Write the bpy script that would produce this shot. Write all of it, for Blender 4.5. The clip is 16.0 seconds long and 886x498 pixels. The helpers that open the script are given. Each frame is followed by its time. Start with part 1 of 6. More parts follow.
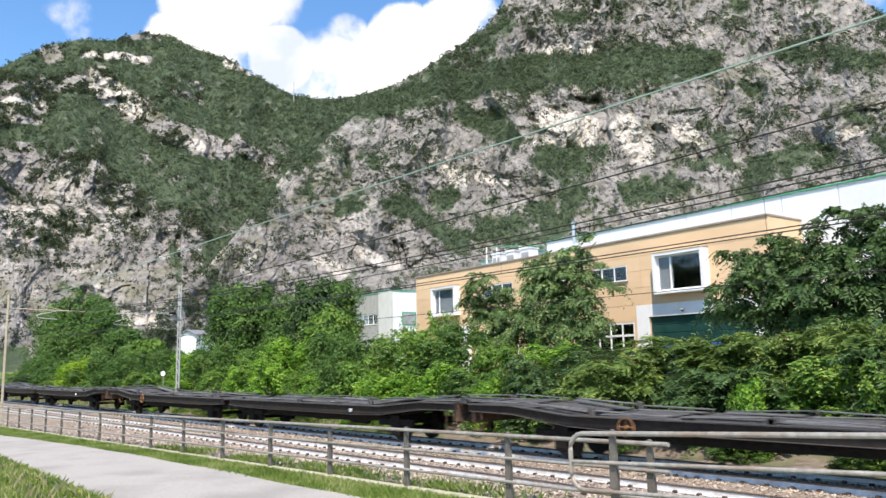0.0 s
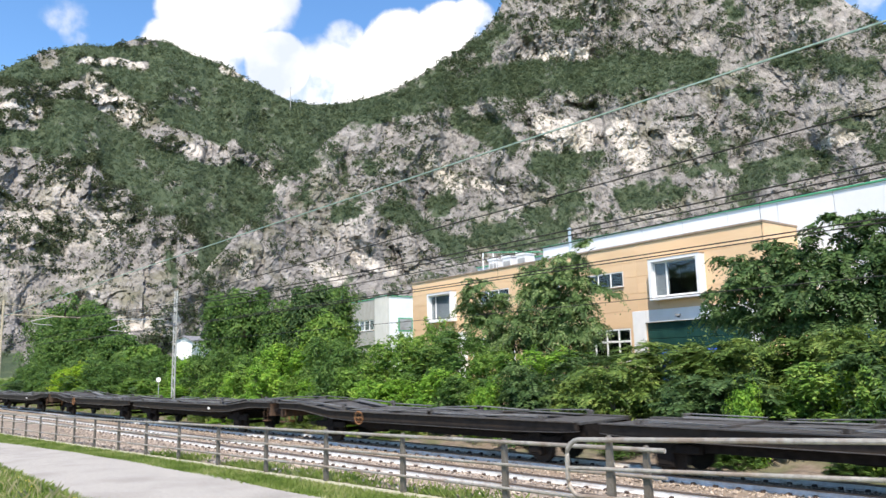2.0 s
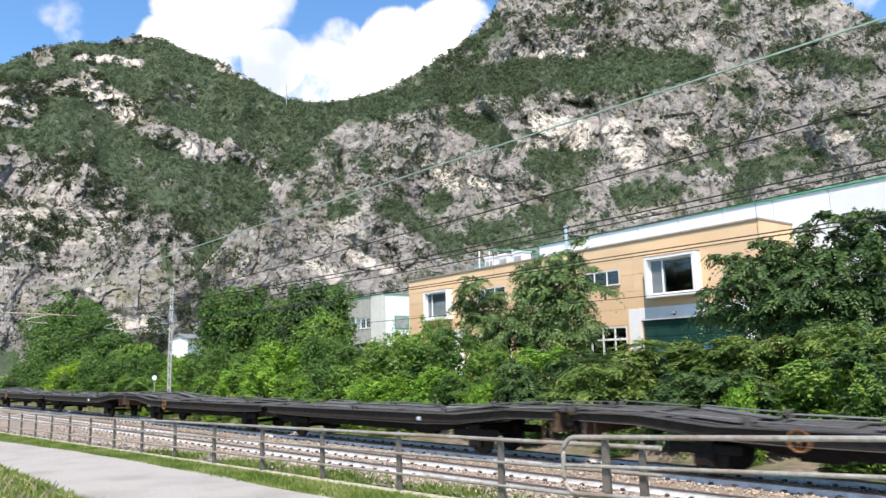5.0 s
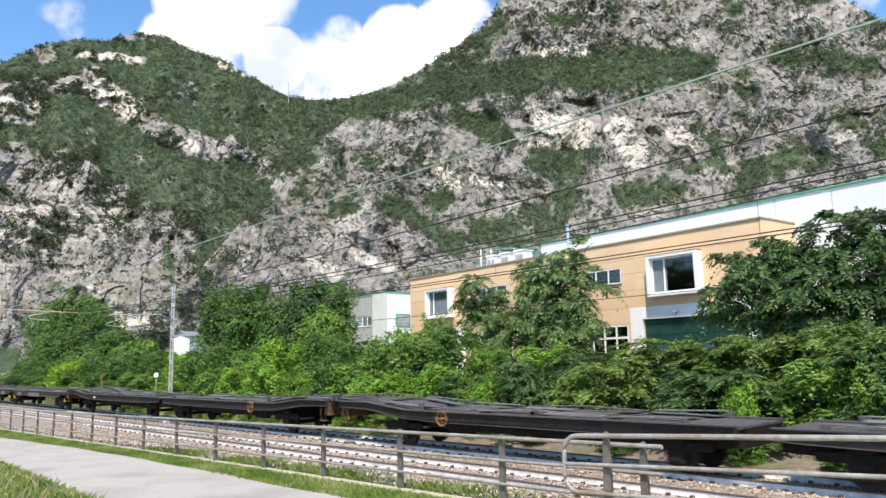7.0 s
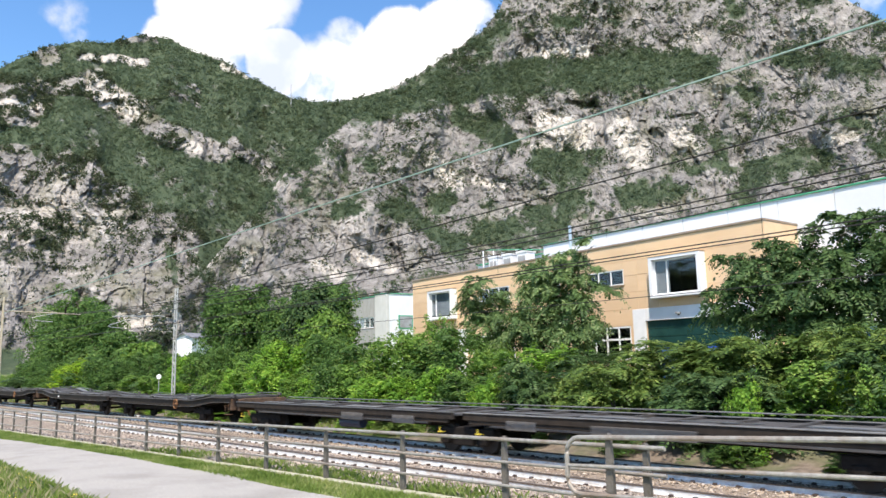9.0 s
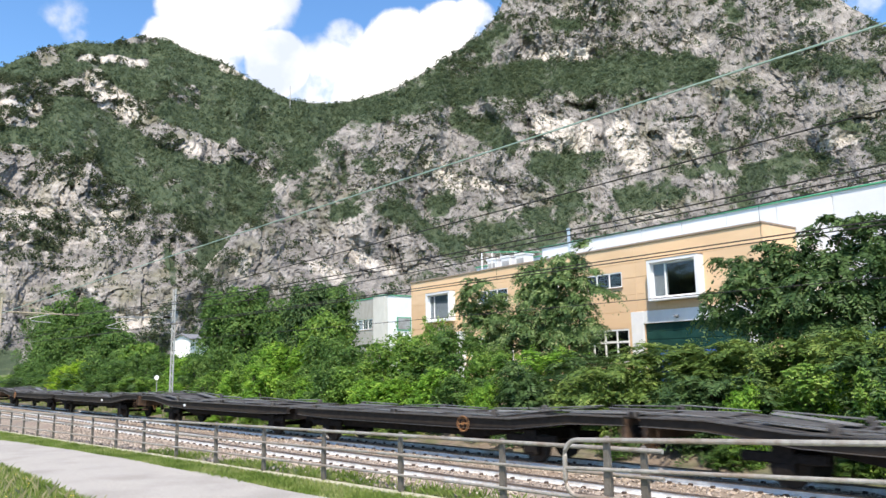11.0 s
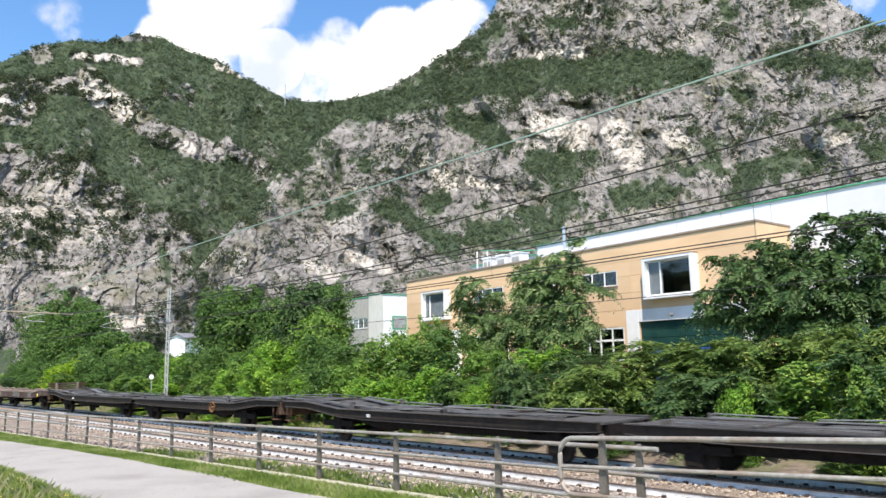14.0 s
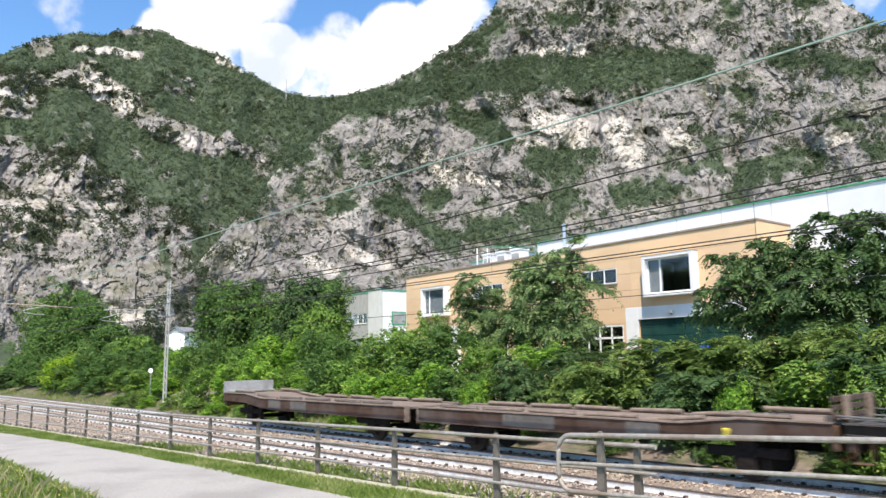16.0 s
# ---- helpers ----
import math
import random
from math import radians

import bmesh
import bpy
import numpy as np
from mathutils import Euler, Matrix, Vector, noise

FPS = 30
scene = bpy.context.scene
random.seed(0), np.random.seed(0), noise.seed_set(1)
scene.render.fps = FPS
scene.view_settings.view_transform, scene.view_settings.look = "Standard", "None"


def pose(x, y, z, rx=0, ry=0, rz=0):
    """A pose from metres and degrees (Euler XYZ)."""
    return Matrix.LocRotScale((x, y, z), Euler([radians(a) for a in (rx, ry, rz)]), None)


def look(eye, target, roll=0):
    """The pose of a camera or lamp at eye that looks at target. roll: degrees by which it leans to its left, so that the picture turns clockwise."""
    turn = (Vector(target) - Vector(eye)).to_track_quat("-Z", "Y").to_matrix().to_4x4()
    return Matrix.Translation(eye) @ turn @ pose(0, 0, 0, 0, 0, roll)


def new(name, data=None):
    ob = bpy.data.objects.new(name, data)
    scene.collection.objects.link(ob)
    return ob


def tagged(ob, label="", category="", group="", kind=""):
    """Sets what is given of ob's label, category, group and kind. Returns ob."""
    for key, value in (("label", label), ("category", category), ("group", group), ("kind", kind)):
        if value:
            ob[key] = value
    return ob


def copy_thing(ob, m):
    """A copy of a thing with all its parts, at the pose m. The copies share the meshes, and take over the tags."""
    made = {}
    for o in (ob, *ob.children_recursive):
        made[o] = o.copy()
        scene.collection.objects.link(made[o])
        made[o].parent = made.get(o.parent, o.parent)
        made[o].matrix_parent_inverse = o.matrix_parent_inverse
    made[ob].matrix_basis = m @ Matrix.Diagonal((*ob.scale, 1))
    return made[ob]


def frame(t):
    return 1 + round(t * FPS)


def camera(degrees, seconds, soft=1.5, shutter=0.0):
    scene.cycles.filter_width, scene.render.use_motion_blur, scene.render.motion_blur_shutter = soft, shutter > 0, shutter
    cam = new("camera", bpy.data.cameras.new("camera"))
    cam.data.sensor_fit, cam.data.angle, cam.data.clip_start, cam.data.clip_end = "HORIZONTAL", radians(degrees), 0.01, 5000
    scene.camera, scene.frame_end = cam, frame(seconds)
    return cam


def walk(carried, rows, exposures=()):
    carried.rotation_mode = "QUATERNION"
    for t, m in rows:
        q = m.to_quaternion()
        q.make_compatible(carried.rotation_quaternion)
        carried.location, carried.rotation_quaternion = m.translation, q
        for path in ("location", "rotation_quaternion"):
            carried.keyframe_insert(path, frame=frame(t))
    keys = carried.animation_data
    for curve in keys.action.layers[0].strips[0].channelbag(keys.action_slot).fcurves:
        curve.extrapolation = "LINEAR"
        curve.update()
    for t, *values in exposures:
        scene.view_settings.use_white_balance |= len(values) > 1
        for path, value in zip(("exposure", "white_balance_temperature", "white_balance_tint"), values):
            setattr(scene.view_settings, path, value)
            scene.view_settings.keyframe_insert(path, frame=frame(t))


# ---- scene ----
cam = camera(62.0, 16.0, shutter=0.14)
EYE = (0.0, 0.0, 1.6)
# seconds, heading to the left of the track's normal, tilt, lean
TURNS = [
    (0.0, 47.16, 8.49, -1.37), (0.5, 47.00, 8.47, -1.26), (1.0, 46.92, 8.63, -1.29), (1.5, 46.87, 8.82, -1.45),
    (2.0, 46.87, 8.94, -1.39), (2.5, 46.89, 8.76, -1.26), (3.0, 46.83, 8.67, -1.28), (3.5, 46.70, 8.71, -1.44),
    (4.0, 46.61, 8.81, -1.49), (6.5, 46.61, 8.65, -1.27), (7.0, 46.71, 8.63, -1.26), (7.5, 46.83, 8.66, -1.30),
    (8.0, 46.88, 8.71, -1.33), (8.5, 46.93, 8.74, -1.31), (9.0, 46.90, 8.75, -1.26), (11.5, 46.78, 8.92, -1.06),
    (12.0, 46.70, 8.93, -1.15), (12.5, 46.63, 8.94, -1.32), (13.0, 46.57, 8.89, -1.53), (13.5, 46.51, 8.84, -1.49),
    (14.0, 46.42, 8.79, -1.19), (14.5, 46.34, 8.73, -0.86), (15.0, 46.37, 8.63, -0.74), (15.5, 46.43, 8.55, -0.69),
    (16.0, 46.43, 8.49, -0.72),
]
EXPOSURE, KELVIN, TINT = 0.40, 6900, 13
walk(cam, [(t, pose(*EYE, 90 + tilt, 0, turn) @ pose(0, 0, 0, 0, 0, lean)) for t, turn, tilt, lean in TURNS],
     exposures=[(0.0, EXPOSURE, KELVIN, TINT), (16.0, EXPOSURE, KELVIN, TINT)])

# ---- sky and sun ----
SUN = Vector((0.48, -0.58, 1.15)).normalized()
sun = new("sun", bpy.data.lights.new("sun", "SUN"))
sun.data.energy, sun.data.angle, sun.data.color = 4.85, radians(0.5), (1.0, 0.94, 0.84)
sun.matrix_world = look((0, 0, 60), Vector((0, 0, 60)) - SUN)


def toward(az, el):
    a, e = radians(az), radians(el)
    return Vector((-math.sin(a) * math.cos(e), math.cos(a) * math.cos(e), math.sin(e)))


def make_sky():
    world = bpy.data.worlds.new("sky")
    scene.world = world
    world.use_nodes = True
    nt = world.node_tree
    nt.nodes.clear()
    add, link = nt.nodes.new, nt.links.new
    out, back = add("ShaderNodeOutputWorld"), add("ShaderNodeBackground")
    sky = add("ShaderNodeTexSky")
    sky.sky_type, sky.sun_disc = "NISHITA", False
    sky.sun_elevation = math.asin(SUN.z)
    sky.sun_rotation = math.atan2(SUN.x, SUN.y)
    sky.air_density, sky.dust_density, sky.ozone_density = 1.0, 0.2, 3.0
    co = add("ShaderNodeTexCoord")
    # cumulus: billowing noise, gathered into banks
    big, small = add("ShaderNodeTexNoise"), add("ShaderNodeTexNoise")
    big.inputs["Scale"].default_value, big.inputs["Detail"].default_value = 7.0, 9.0
    big.inputs["Roughness"].default_value = 0.52
    small.inputs["Scale"].default_value, small.inputs["Detail"].default_value = 6.0, 7.0
    link(co.outputs["Generated"], big.inputs["Vector"])
    link(co.outputs["Generated"], small.inputs["Vector"])
    total = None
    for (az, el), wide, weight in (((67.5, 23.4), 2.6, 0.40), ((66.2, 25.2), 3.0, 0.40), ((63.0, 22.6), 3.6, 0.40), ((61.2, 26.6), 3.4, 0.36), ((56.5, 21.4), 4.4, 0.42), ((54.6, 24.6), 2.2, 0.36),
                                   ((50.5, 23.5), 3.4, 0.42), ((52.5, 21.0), 4.0, 0.42), ((45.6, 24.6), 3.0, 0.40), ((74.8, 24.0), 2.0, 0.05), ((43.8, 25.8), 2.2, 0.40), ((58.2, 24.4), 2.0, 0.28), ((59.8, 22.6), 2.8, 0.56),
                                   ((10, 30), 12.0, 0.25), ((-60, 35), 13.0, 0.3), ((150, 40), 13.0, 0.3), ((-130, 30), 12.0, 0.3)):
        dot = add("ShaderNodeVectorMath")
        dot.operation = "DOT_PRODUCT"
        dot.inputs[1].default_value = toward(az, el)
        link(co.outputs["Generated"], dot.inputs[0])
        rng = add("ShaderNodeMapRange")
        rng.interpolation_type = "SMOOTHSTEP"
        rng.inputs[1].default_value, rng.inputs[2].default_value = math.cos(radians(wide * 1.3)), math.cos(radians(wide * 0.5))
        rng.inputs[3].default_value, rng.inputs[4].default_value = 0.0, weight
        link(dot.outputs["Value"], rng.inputs[0])
        if total is None:
            total = rng.outputs[0]
        else:
            m = add("ShaderNodeMath")
            m.operation = "MAXIMUM"
            link(total, m.inputs[0])
            link(rng.outputs[0], m.inputs[1])
            total = m.outputs[0]
    s = add("ShaderNodeMath")
    link(big.outputs["Fac"], s.inputs[0])
    link(total, s.inputs[1])
    cover = add("ShaderNodeMapRange")
    cover.interpolation_type = "SMOOTHSTEP"
    cover.inputs[1].default_value, cover.inputs[2].default_value = 0.68, 0.82
    link(s.outputs[0], cover.inputs[0])
    shade = add("ShaderNodeValToRGB")
    shade.color_ramp.elements[0].position, shade.color_ramp.elements[0].color = 0.40, (0.62, 0.71, 0.88, 1)
    shade.color_ramp.elements[1].position, shade.color_ramp.elements[1].color = 0.56, (1.05, 1.06, 1.08, 1)
    link(small.outputs["Fac"], shade.inputs[0])
    dim = add("ShaderNodeVectorMath")
    dim.operation = "SCALE"
    dim.inputs["Scale"].default_value = 0.15
    vivid = add("ShaderNodeHueSaturation")
    vivid.inputs["Saturation"].default_value, vivid.inputs["Value"].default_value = 1.2, 1.35
    link(sky.outputs[0], vivid.inputs["Color"])
    link(vivid.outputs[0], dim.inputs[0])
    mix = add("ShaderNodeMix")
    mix.data_type = "RGBA"
    link(cover.outputs[0], mix.inputs[0])
    link(dim.outputs[0], mix.inputs[6])
    link(shade.outputs[0], mix.inputs[7])
    link(mix.outputs[2], back.inputs[0])
    back.inputs[1].default_value = 1.0
    link(back.outputs[0], out.inputs[0])


make_sky()

# ---- materials ----


def surface(name, dark, light, scale=6.0, rough=0.7, metal=0.0, bump=0.0, bump_scale=40.0, stain=None, stain_scale=1.2, stain_amount=0.5,
            vary=0.0, island=False, stretch=(1, 1, 1), gloss=0.5):
    """A procedural surface: grain between two colours, larger stains, relief."""
    mat = bpy.data.materials.new(name)
    mat.use_nodes = True
    nt = mat.node_tree
    add, link = nt.nodes.new, nt.links.new
    bsdf = nt.nodes["Principled BSDF"]
    bsdf.inputs["Roughness"].default_value, bsdf.inputs["Metallic"].default_value = rough, metal
    bsdf.inputs["Specular IOR Level"].default_value = gloss
    co, mp = add("ShaderNodeTexCoord"), add("ShaderNodeMapping")
    mp.inputs["Scale"].default_value = stretch
    link(co.outputs["Object"], mp.inputs["Vector"])
    grain = add("ShaderNodeTexNoise")
    grain.inputs["Scale"].default_value, grain.inputs["Detail"].default_value = scale, 8.0
    grain.inputs["Roughness"].default_value = 0.65
    link(mp.outputs[0], grain.inputs["Vector"])
    ramp = add("ShaderNodeValToRGB")
    ramp.color_ramp.elements[0].position, ramp.color_ramp.elements[0].color = 0.32, (*dark, 1)
    ramp.color_ramp.elements[1].position, ramp.color_ramp.elements[1].color = 0.68, (*light, 1)
    link(grain.outputs["Fac"], ramp.inputs[0])
    colour = ramp.outputs[0]
    if stain:
        big = add("ShaderNodeTexNoise")
        big.inputs["Scale"].default_value, big.inputs["Detail"].default_value = stain_scale, 5.0
        link(mp.outputs[0], big.inputs["Vector"])
        rng = add("ShaderNodeMapRange")
        rng.inputs[1].default_value, rng.inputs[2].default_value = 0.46, 0.68
        rng.inputs[3].default_value, rng.inputs[4].default_value = 0.0, stain_amount
        link(big.outputs["Fac"], rng.inputs[0])
        mix = add("ShaderNodeMix")
        mix.data_type = "RGBA"
        mix.inputs[7].default_value = (*stain, 1)
        link(rng.outputs[0], mix.inputs[0])
        link(colour, mix.inputs[6])
        colour = mix.outputs[2]
    if vary:
        pick = add("ShaderNodeNewGeometry") if island else add("ShaderNodeObjectInfo")
        hsv, rng = add("ShaderNodeHueSaturation"), add("ShaderNodeMapRange")
        rng.inputs[3].default_value, rng.inputs[4].default_value = 1 - vary, 1 + vary
        link(pick.outputs["Random Per Island" if island else "Random"], rng.inputs[0])
        link(rng.outputs[0], hsv.inputs["Value"])
        link(colour, hsv.inputs["Color"])
        colour = hsv.outputs[0]
    link(colour, bsdf.inputs["Base Color"])
    if bump:
        fine, bp = add("ShaderNodeTexNoise"), add("ShaderNodeBump")
        fine.inputs["Scale"].default_value, fine.inputs["Detail"].default_value = bump_scale, 6.0
        link(mp.outputs[0], fine.inputs["Vector"])
        bp.inputs["Strength"].default_value, bp.inputs["Distance"].default_value = bump, 0.02
        link(fine.outputs["Fac"], bp.inputs["Height"])
        link(bp.outputs[0], bsdf.inputs["Normal"])
    return mat


def leafage(name, colours, rough=0.5, through_light=0.42, patch=1.3):
    """Leaves: each leaf its own tint, lit tufts and dark gaps painted as patches, some light passes through."""
    mat = bpy.data.materials.new(name)
    mat.use_nodes = True
    nt = mat.node_tree
    add, link = nt.nodes.new, nt.links.new
    bsdf, out = nt.nodes["Principled BSDF"], nt.nodes["Material Output"]
    bsdf.inputs["Roughness"].default_value = rough
    bsdf.inputs["Specular IOR Level"].default_value = 0.22
    geo, co, noise_tex = add("ShaderNodeNewGeometry"), add("ShaderNodeTexCoord"), add("ShaderNodeTexNoise")
    noise_tex.inputs["Scale"].default_value, noise_tex.inputs["Detail"].default_value = patch, 3.0
    link(co.outputs["Object"], noise_tex.inputs["Vector"])
    mixed = add("ShaderNodeMath")
    mixed.operation = "MULTIPLY_ADD"
    mixed.inputs[1].default_value = 0.50
    link(geo.outputs["Random Per Island"], mixed.inputs[0])
    # patch contrast in the colour imitates shaded hollows between sunlit tufts
    rng = add("ShaderNodeMapRange")
    rng.inputs[1].default_value, rng.inputs[2].default_value = 0.36, 0.64
    rng.inputs[3].default_value, rng.inputs[4].default_value = 0.0, 0.55
    link(noise_tex.outputs["Fac"], rng.inputs[0])
    link(rng.outputs[0], mixed.inputs[2])
    ramp = add("ShaderNodeValToRGB")
    ramp.color_ramp.elements[0].color, ramp.color_ramp.elements[1].color = (*colours[0], 1), (*colours[-1], 1)
    for k, c in enumerate(colours[1:-1]):
        el = ramp.color_ramp.elements.new((k + 1) / (len(colours) - 1))
        el.color = (*c, 1)
    link(mixed.outputs[0], ramp.inputs[0])
    link(ramp.outputs[0], bsdf.inputs["Base Color"])
    trans, mix = add("ShaderNodeBsdfTranslucent"), add("ShaderNodeMixShader")
    link(ramp.outputs[0], trans.inputs["Color"])
    mix.inputs[0].default_value = through_light
    link(bsdf.outputs[0], mix.inputs[1])
    link(trans.outputs[0], mix.inputs[2])
    link(mix.outputs[0], out.inputs[0])
    return mat


def mountain_surface(name):
    """Limestone crag with scrub and woods where the attribute 'woods' is high."""
    mat = bpy.data.materials.new(name)
    mat.use_nodes = True
    nt = mat.node_tree
    add, link = nt.nodes.new, nt.links.new
    bsdf = nt.nodes["Principled BSDF"]
    bsdf.inputs["Roughness"].default_value = 0.95
    bsdf.inputs["Specular IOR Level"].default_value = 0.1
    co, at = add("ShaderNodeTexCoord"), add("ShaderNodeAttribute")
    at.attribute_name = "woods"

    def tex(scale, detail, stretch=(1, 1, 1), rough=0.6):
        mp, tx = add("ShaderNodeMapping"), add("ShaderNodeTexNoise")
        mp.inputs["Scale"].default_value = stretch
        tx.inputs["Scale"].default_value, tx.inputs["Detail"].default_value, tx.inputs["Roughness"].default_value = scale, detail, rough
        link(co.outputs["Object"], mp.inputs["Vector"])
        link(mp.outputs[0], tx.inputs["Vector"])
        return tx.outputs["Fac"]

    def ramp(fac, *stops):
        r = add("ShaderNodeValToRGB")
        r.color_ramp.elements[0].position, r.color_ramp.elements[0].color = stops[0][0], (*stops[0][1], 1)
        r.color_ramp.elements[1].position, r.color_ramp.elements[1].color = stops[-1][0], (*stops[-1][1], 1)
        for p, c in stops[1:-1]:
            r.color_ramp.elements.new(p).color = (*c, 1)
        link(fac, r.inputs[0])
        return r.outputs[0]

    def blend(fac, a, b, mode="MIX"):
        m = add("ShaderNodeMix")
        m.data_type, m.blend_type = "RGBA", mode
        link(fac, m.inputs[0])
        link(a, m.inputs[6])
        link(b, m.inputs[7])
        return m.outputs[2]

    def band(fac, lo, hi, top=1.0):
        r = add("ShaderNodeMapRange")
        r.inputs[1].default_value, r.inputs[2].default_value, r.inputs[4].default_value = lo, hi, top
        link(fac, r.inputs[0])
        return r.outputs[0]

    rock = ramp(tex(0.075, 12, (1, 1, 0.45), 0.76), (0.34, (0.136, 0.128, 0.119)), (0.5, (0.250, 0.236, 0.219)), (0.66, (0.415, 0.392, 0.364)))
    pale = ramp(tex(0.2, 6, (1, 1, 0.35)), (0.35, (0.44, 0.40, 0.35)), (0.65, (0.70, 0.65, 0.585)))
    rock = blend(band(tex(0.016, 8, (1, 1, 0.7), 0.65), 0.54, 0.66, 0.5), rock, pale)
    pa, ps = add("ShaderNodeAttribute"), add("ShaderNodeMath")
    pa.attribute_name = "pale"
    ps.operation = "MULTIPLY_ADD"
    ps.inputs[1].default_value = 0.9
    link(tex(0.05, 8, (1, 1, 0.5), 0.7), ps.inputs[0])
    link(pa.outputs["Fac"], ps.inputs[2])
    rock = blend(band(ps.outputs[0], 0.78, 1.05, 0.9), rock, pale)
    # crack shade darkens the colour, since the relief shadows itself only faintly
    crack_shade = ramp(tex(0.16, 10, (1, 1, 0.4), 0.7), (0.38, (0.30, 0.29, 0.285)), (0.47, (1, 1, 1)))
    one = add("ShaderNodeValue")
    one.outputs[0].default_value = 0.35
    rock = blend(one.outputs[0], rock, crack_shade, "MULTIPLY")
    dry = ramp(tex(0.15, 6), (0.3, (0.10, 0.11, 0.04)), (0.7, (0.19, 0.18, 0.08)))
    rock = blend(band(tex(0.02, 8), 0.54, 0.66, 0.45), rock, dry)
    green = ramp(tex(0.09, 9), (0.3, (0.05, 0.074, 0.046)), (0.5, (0.068, 0.094, 0.055)), (0.7, (0.098, 0.12, 0.068)))
    s = add("ShaderNodeMath")
    s.operation = "MULTIPLY_ADD"
    s.inputs[1].default_value = 1.1
    link(tex(0.045, 9, rough=0.7), s.inputs[0])
    link(at.outputs["Fac"], s.inputs[2])
    link(blend(band(s.outputs[0], 1.06, 1.34), rock, green), bsdf.inputs["Base Color"])
    bp = add("ShaderNodeBump")
    bp.inputs["Strength"].default_value, bp.inputs["Distance"].default_value = 0.9, 2.3
    link(tex(0.26, 10, (0.7, 0.7, 0.9), 0.75), bp.inputs["Height"])
    link(bp.outputs[0], bsdf.inputs["Normal"])
    return mat


def pane_glass():
    mat = bpy.data.materials.new("window_glass")
    mat.use_nodes = True
    b = mat.node_tree.nodes["Principled BSDF"]
    b.inputs["Base Color"].default_value = (0.55, 0.62, 0.68, 1)
    b.inputs["Roughness"].default_value, b.inputs["IOR"].default_value, b.inputs["Transmission Weight"].default_value = 0.02, 1.5, 1.0
    return mat


M_MOUNT = mountain_surface("limestone_and_woods")
M_SOIL = surface("soil", (0.12, 0.092, 0.068), (0.25, 0.20, 0.152), 3, 0.95, bump=0.5, bump_scale=14, stain=(0.07, 0.10, 0.03), stain_scale=0.5, stain_amount=0.8)
M_TURF = surface("turf", (0.08, 0.115, 0.028), (0.19, 0.235, 0.07), 5, 0.95, bump=0.6, bump_scale=30, stain=(0.22, 0.20, 0.10), stain_scale=0.8, stain_amount=0.5)
M_ASPHALT = surface("path_asphalt", (0.29, 0.27, 0.242), (0.47, 0.44, 0.395), 38, 0.9, bump=0.4, bump_scale=90, stain=(0.235, 0.215, 0.19), stain_scale=0.9, stain_amount=0.55)
M_BALLAST = surface("ballast", (0.13, 0.098, 0.07), (0.38, 0.318, 0.255), 16, 0.95, bump=1.0, bump_scale=22, stain=(0.20, 0.14, 0.10), stain_scale=0.6, stain_amount=0.5)
M_STONE = surface("ballast_stone", (0.20, 0.155, 0.12), (0.46, 0.388, 0.32), 9, 0.9, vary=0.6, island=True)
M_CURB = surface("curb_concrete", (0.34, 0.32, 0.22), (0.50, 0.47, 0.34), 12, 0.9, bump=0.3, stain=(0.30, 0.32, 0.18), stain_amount=0.6)
M_SLEEPER = surface("sleeper_concrete", (0.29, 0.225, 0.165), (0.50, 0.42, 0.335), 10, 0.9, bump=0.3, stain=(0.22, 0.13, 0.08), stain_scale=2, stain_amount=0.7, vary=0.15)
M_RAILSIDE = surface("rail_white_paint", (0.52, 0.52, 0.50), (0.74, 0.74, 0.72), 6, 0.7, stain=(0.35, 0.25, 0.18), stain_scale=2.5, stain_amount=0.5)
M_RAILTOP = surface("rail_head_steel", (0.12, 0.09, 0.07), (0.24, 0.19, 0.15), 12, 0.45, 0.6)
M_CLIP = surface("rail_clip_rust", (0.035, 0.025, 0.02), (0.09, 0.06, 0.045), 20, 0.8)
M_FENCE = surface("fence_galvanised_grey", (0.25, 0.228, 0.195), (0.45, 0.42, 0.37), 14, 0.55, 0.35, bump=0.1, stain=(0.24, 0.15, 0.09), stain_scale=2.2, stain_amount=0.6)
M_POST = surface("post_weathered_steel", (0.10, 0.088, 0.072), (0.21, 0.188, 0.158), 14, 0.6, 0.3, bump=0.1, stain=(0.17, 0.11, 0.07), stain_scale=2.2, stain_amount=0.6)
M_MAST = surface("mast_galvanised", (0.36, 0.365, 0.35), (0.52, 0.525, 0.51), 8, 0.55, 0.3, stain=(0.40, 0.33, 0.24), stain_scale=1.5, stain_amount=0.4)
M_POLE = surface("mast_weathered", (0.36, 0.30, 0.21), (0.50, 0.44, 0.33), 8, 0.7, 0.1)
M_WIRE = surface("wire_dark", (0.014, 0.013, 0.012), (0.03, 0.028, 0.026), 8, 0.8, 0.0)
M_COPPER = surface("wire_verdigris", (0.20, 0.32, 0.27), (0.32, 0.42, 0.37), 8, 0.7)
M_BLACK = surface("wagon_black_paint", (0.021, 0.0175, 0.015), (0.048, 0.040, 0.034), 5, 0.6, bump=0.1, bump_scale=30, stain=(0.055, 0.041, 0.031), stain_scale=0.7, stain_amount=0.7, gloss=0.06)
M_DECK = surface("wagon_deck_grey", (0.042, 0.04, 0.038), (0.12, 0.115, 0.11), 4, 0.65, gloss=0.25, bump=0.2, bump_scale=25, stain=(0.09, 0.08, 0.075), stain_scale=0.9, stain_amount=0.7)
M_FLAP = surface("wagon_flap_grey", (0.10, 0.099, 0.097), (0.23, 0.228, 0.222), 5, 0.45, 0.2, vary=0.3, stain=(0.12, 0.10, 0.085), stain_amount=0.5)
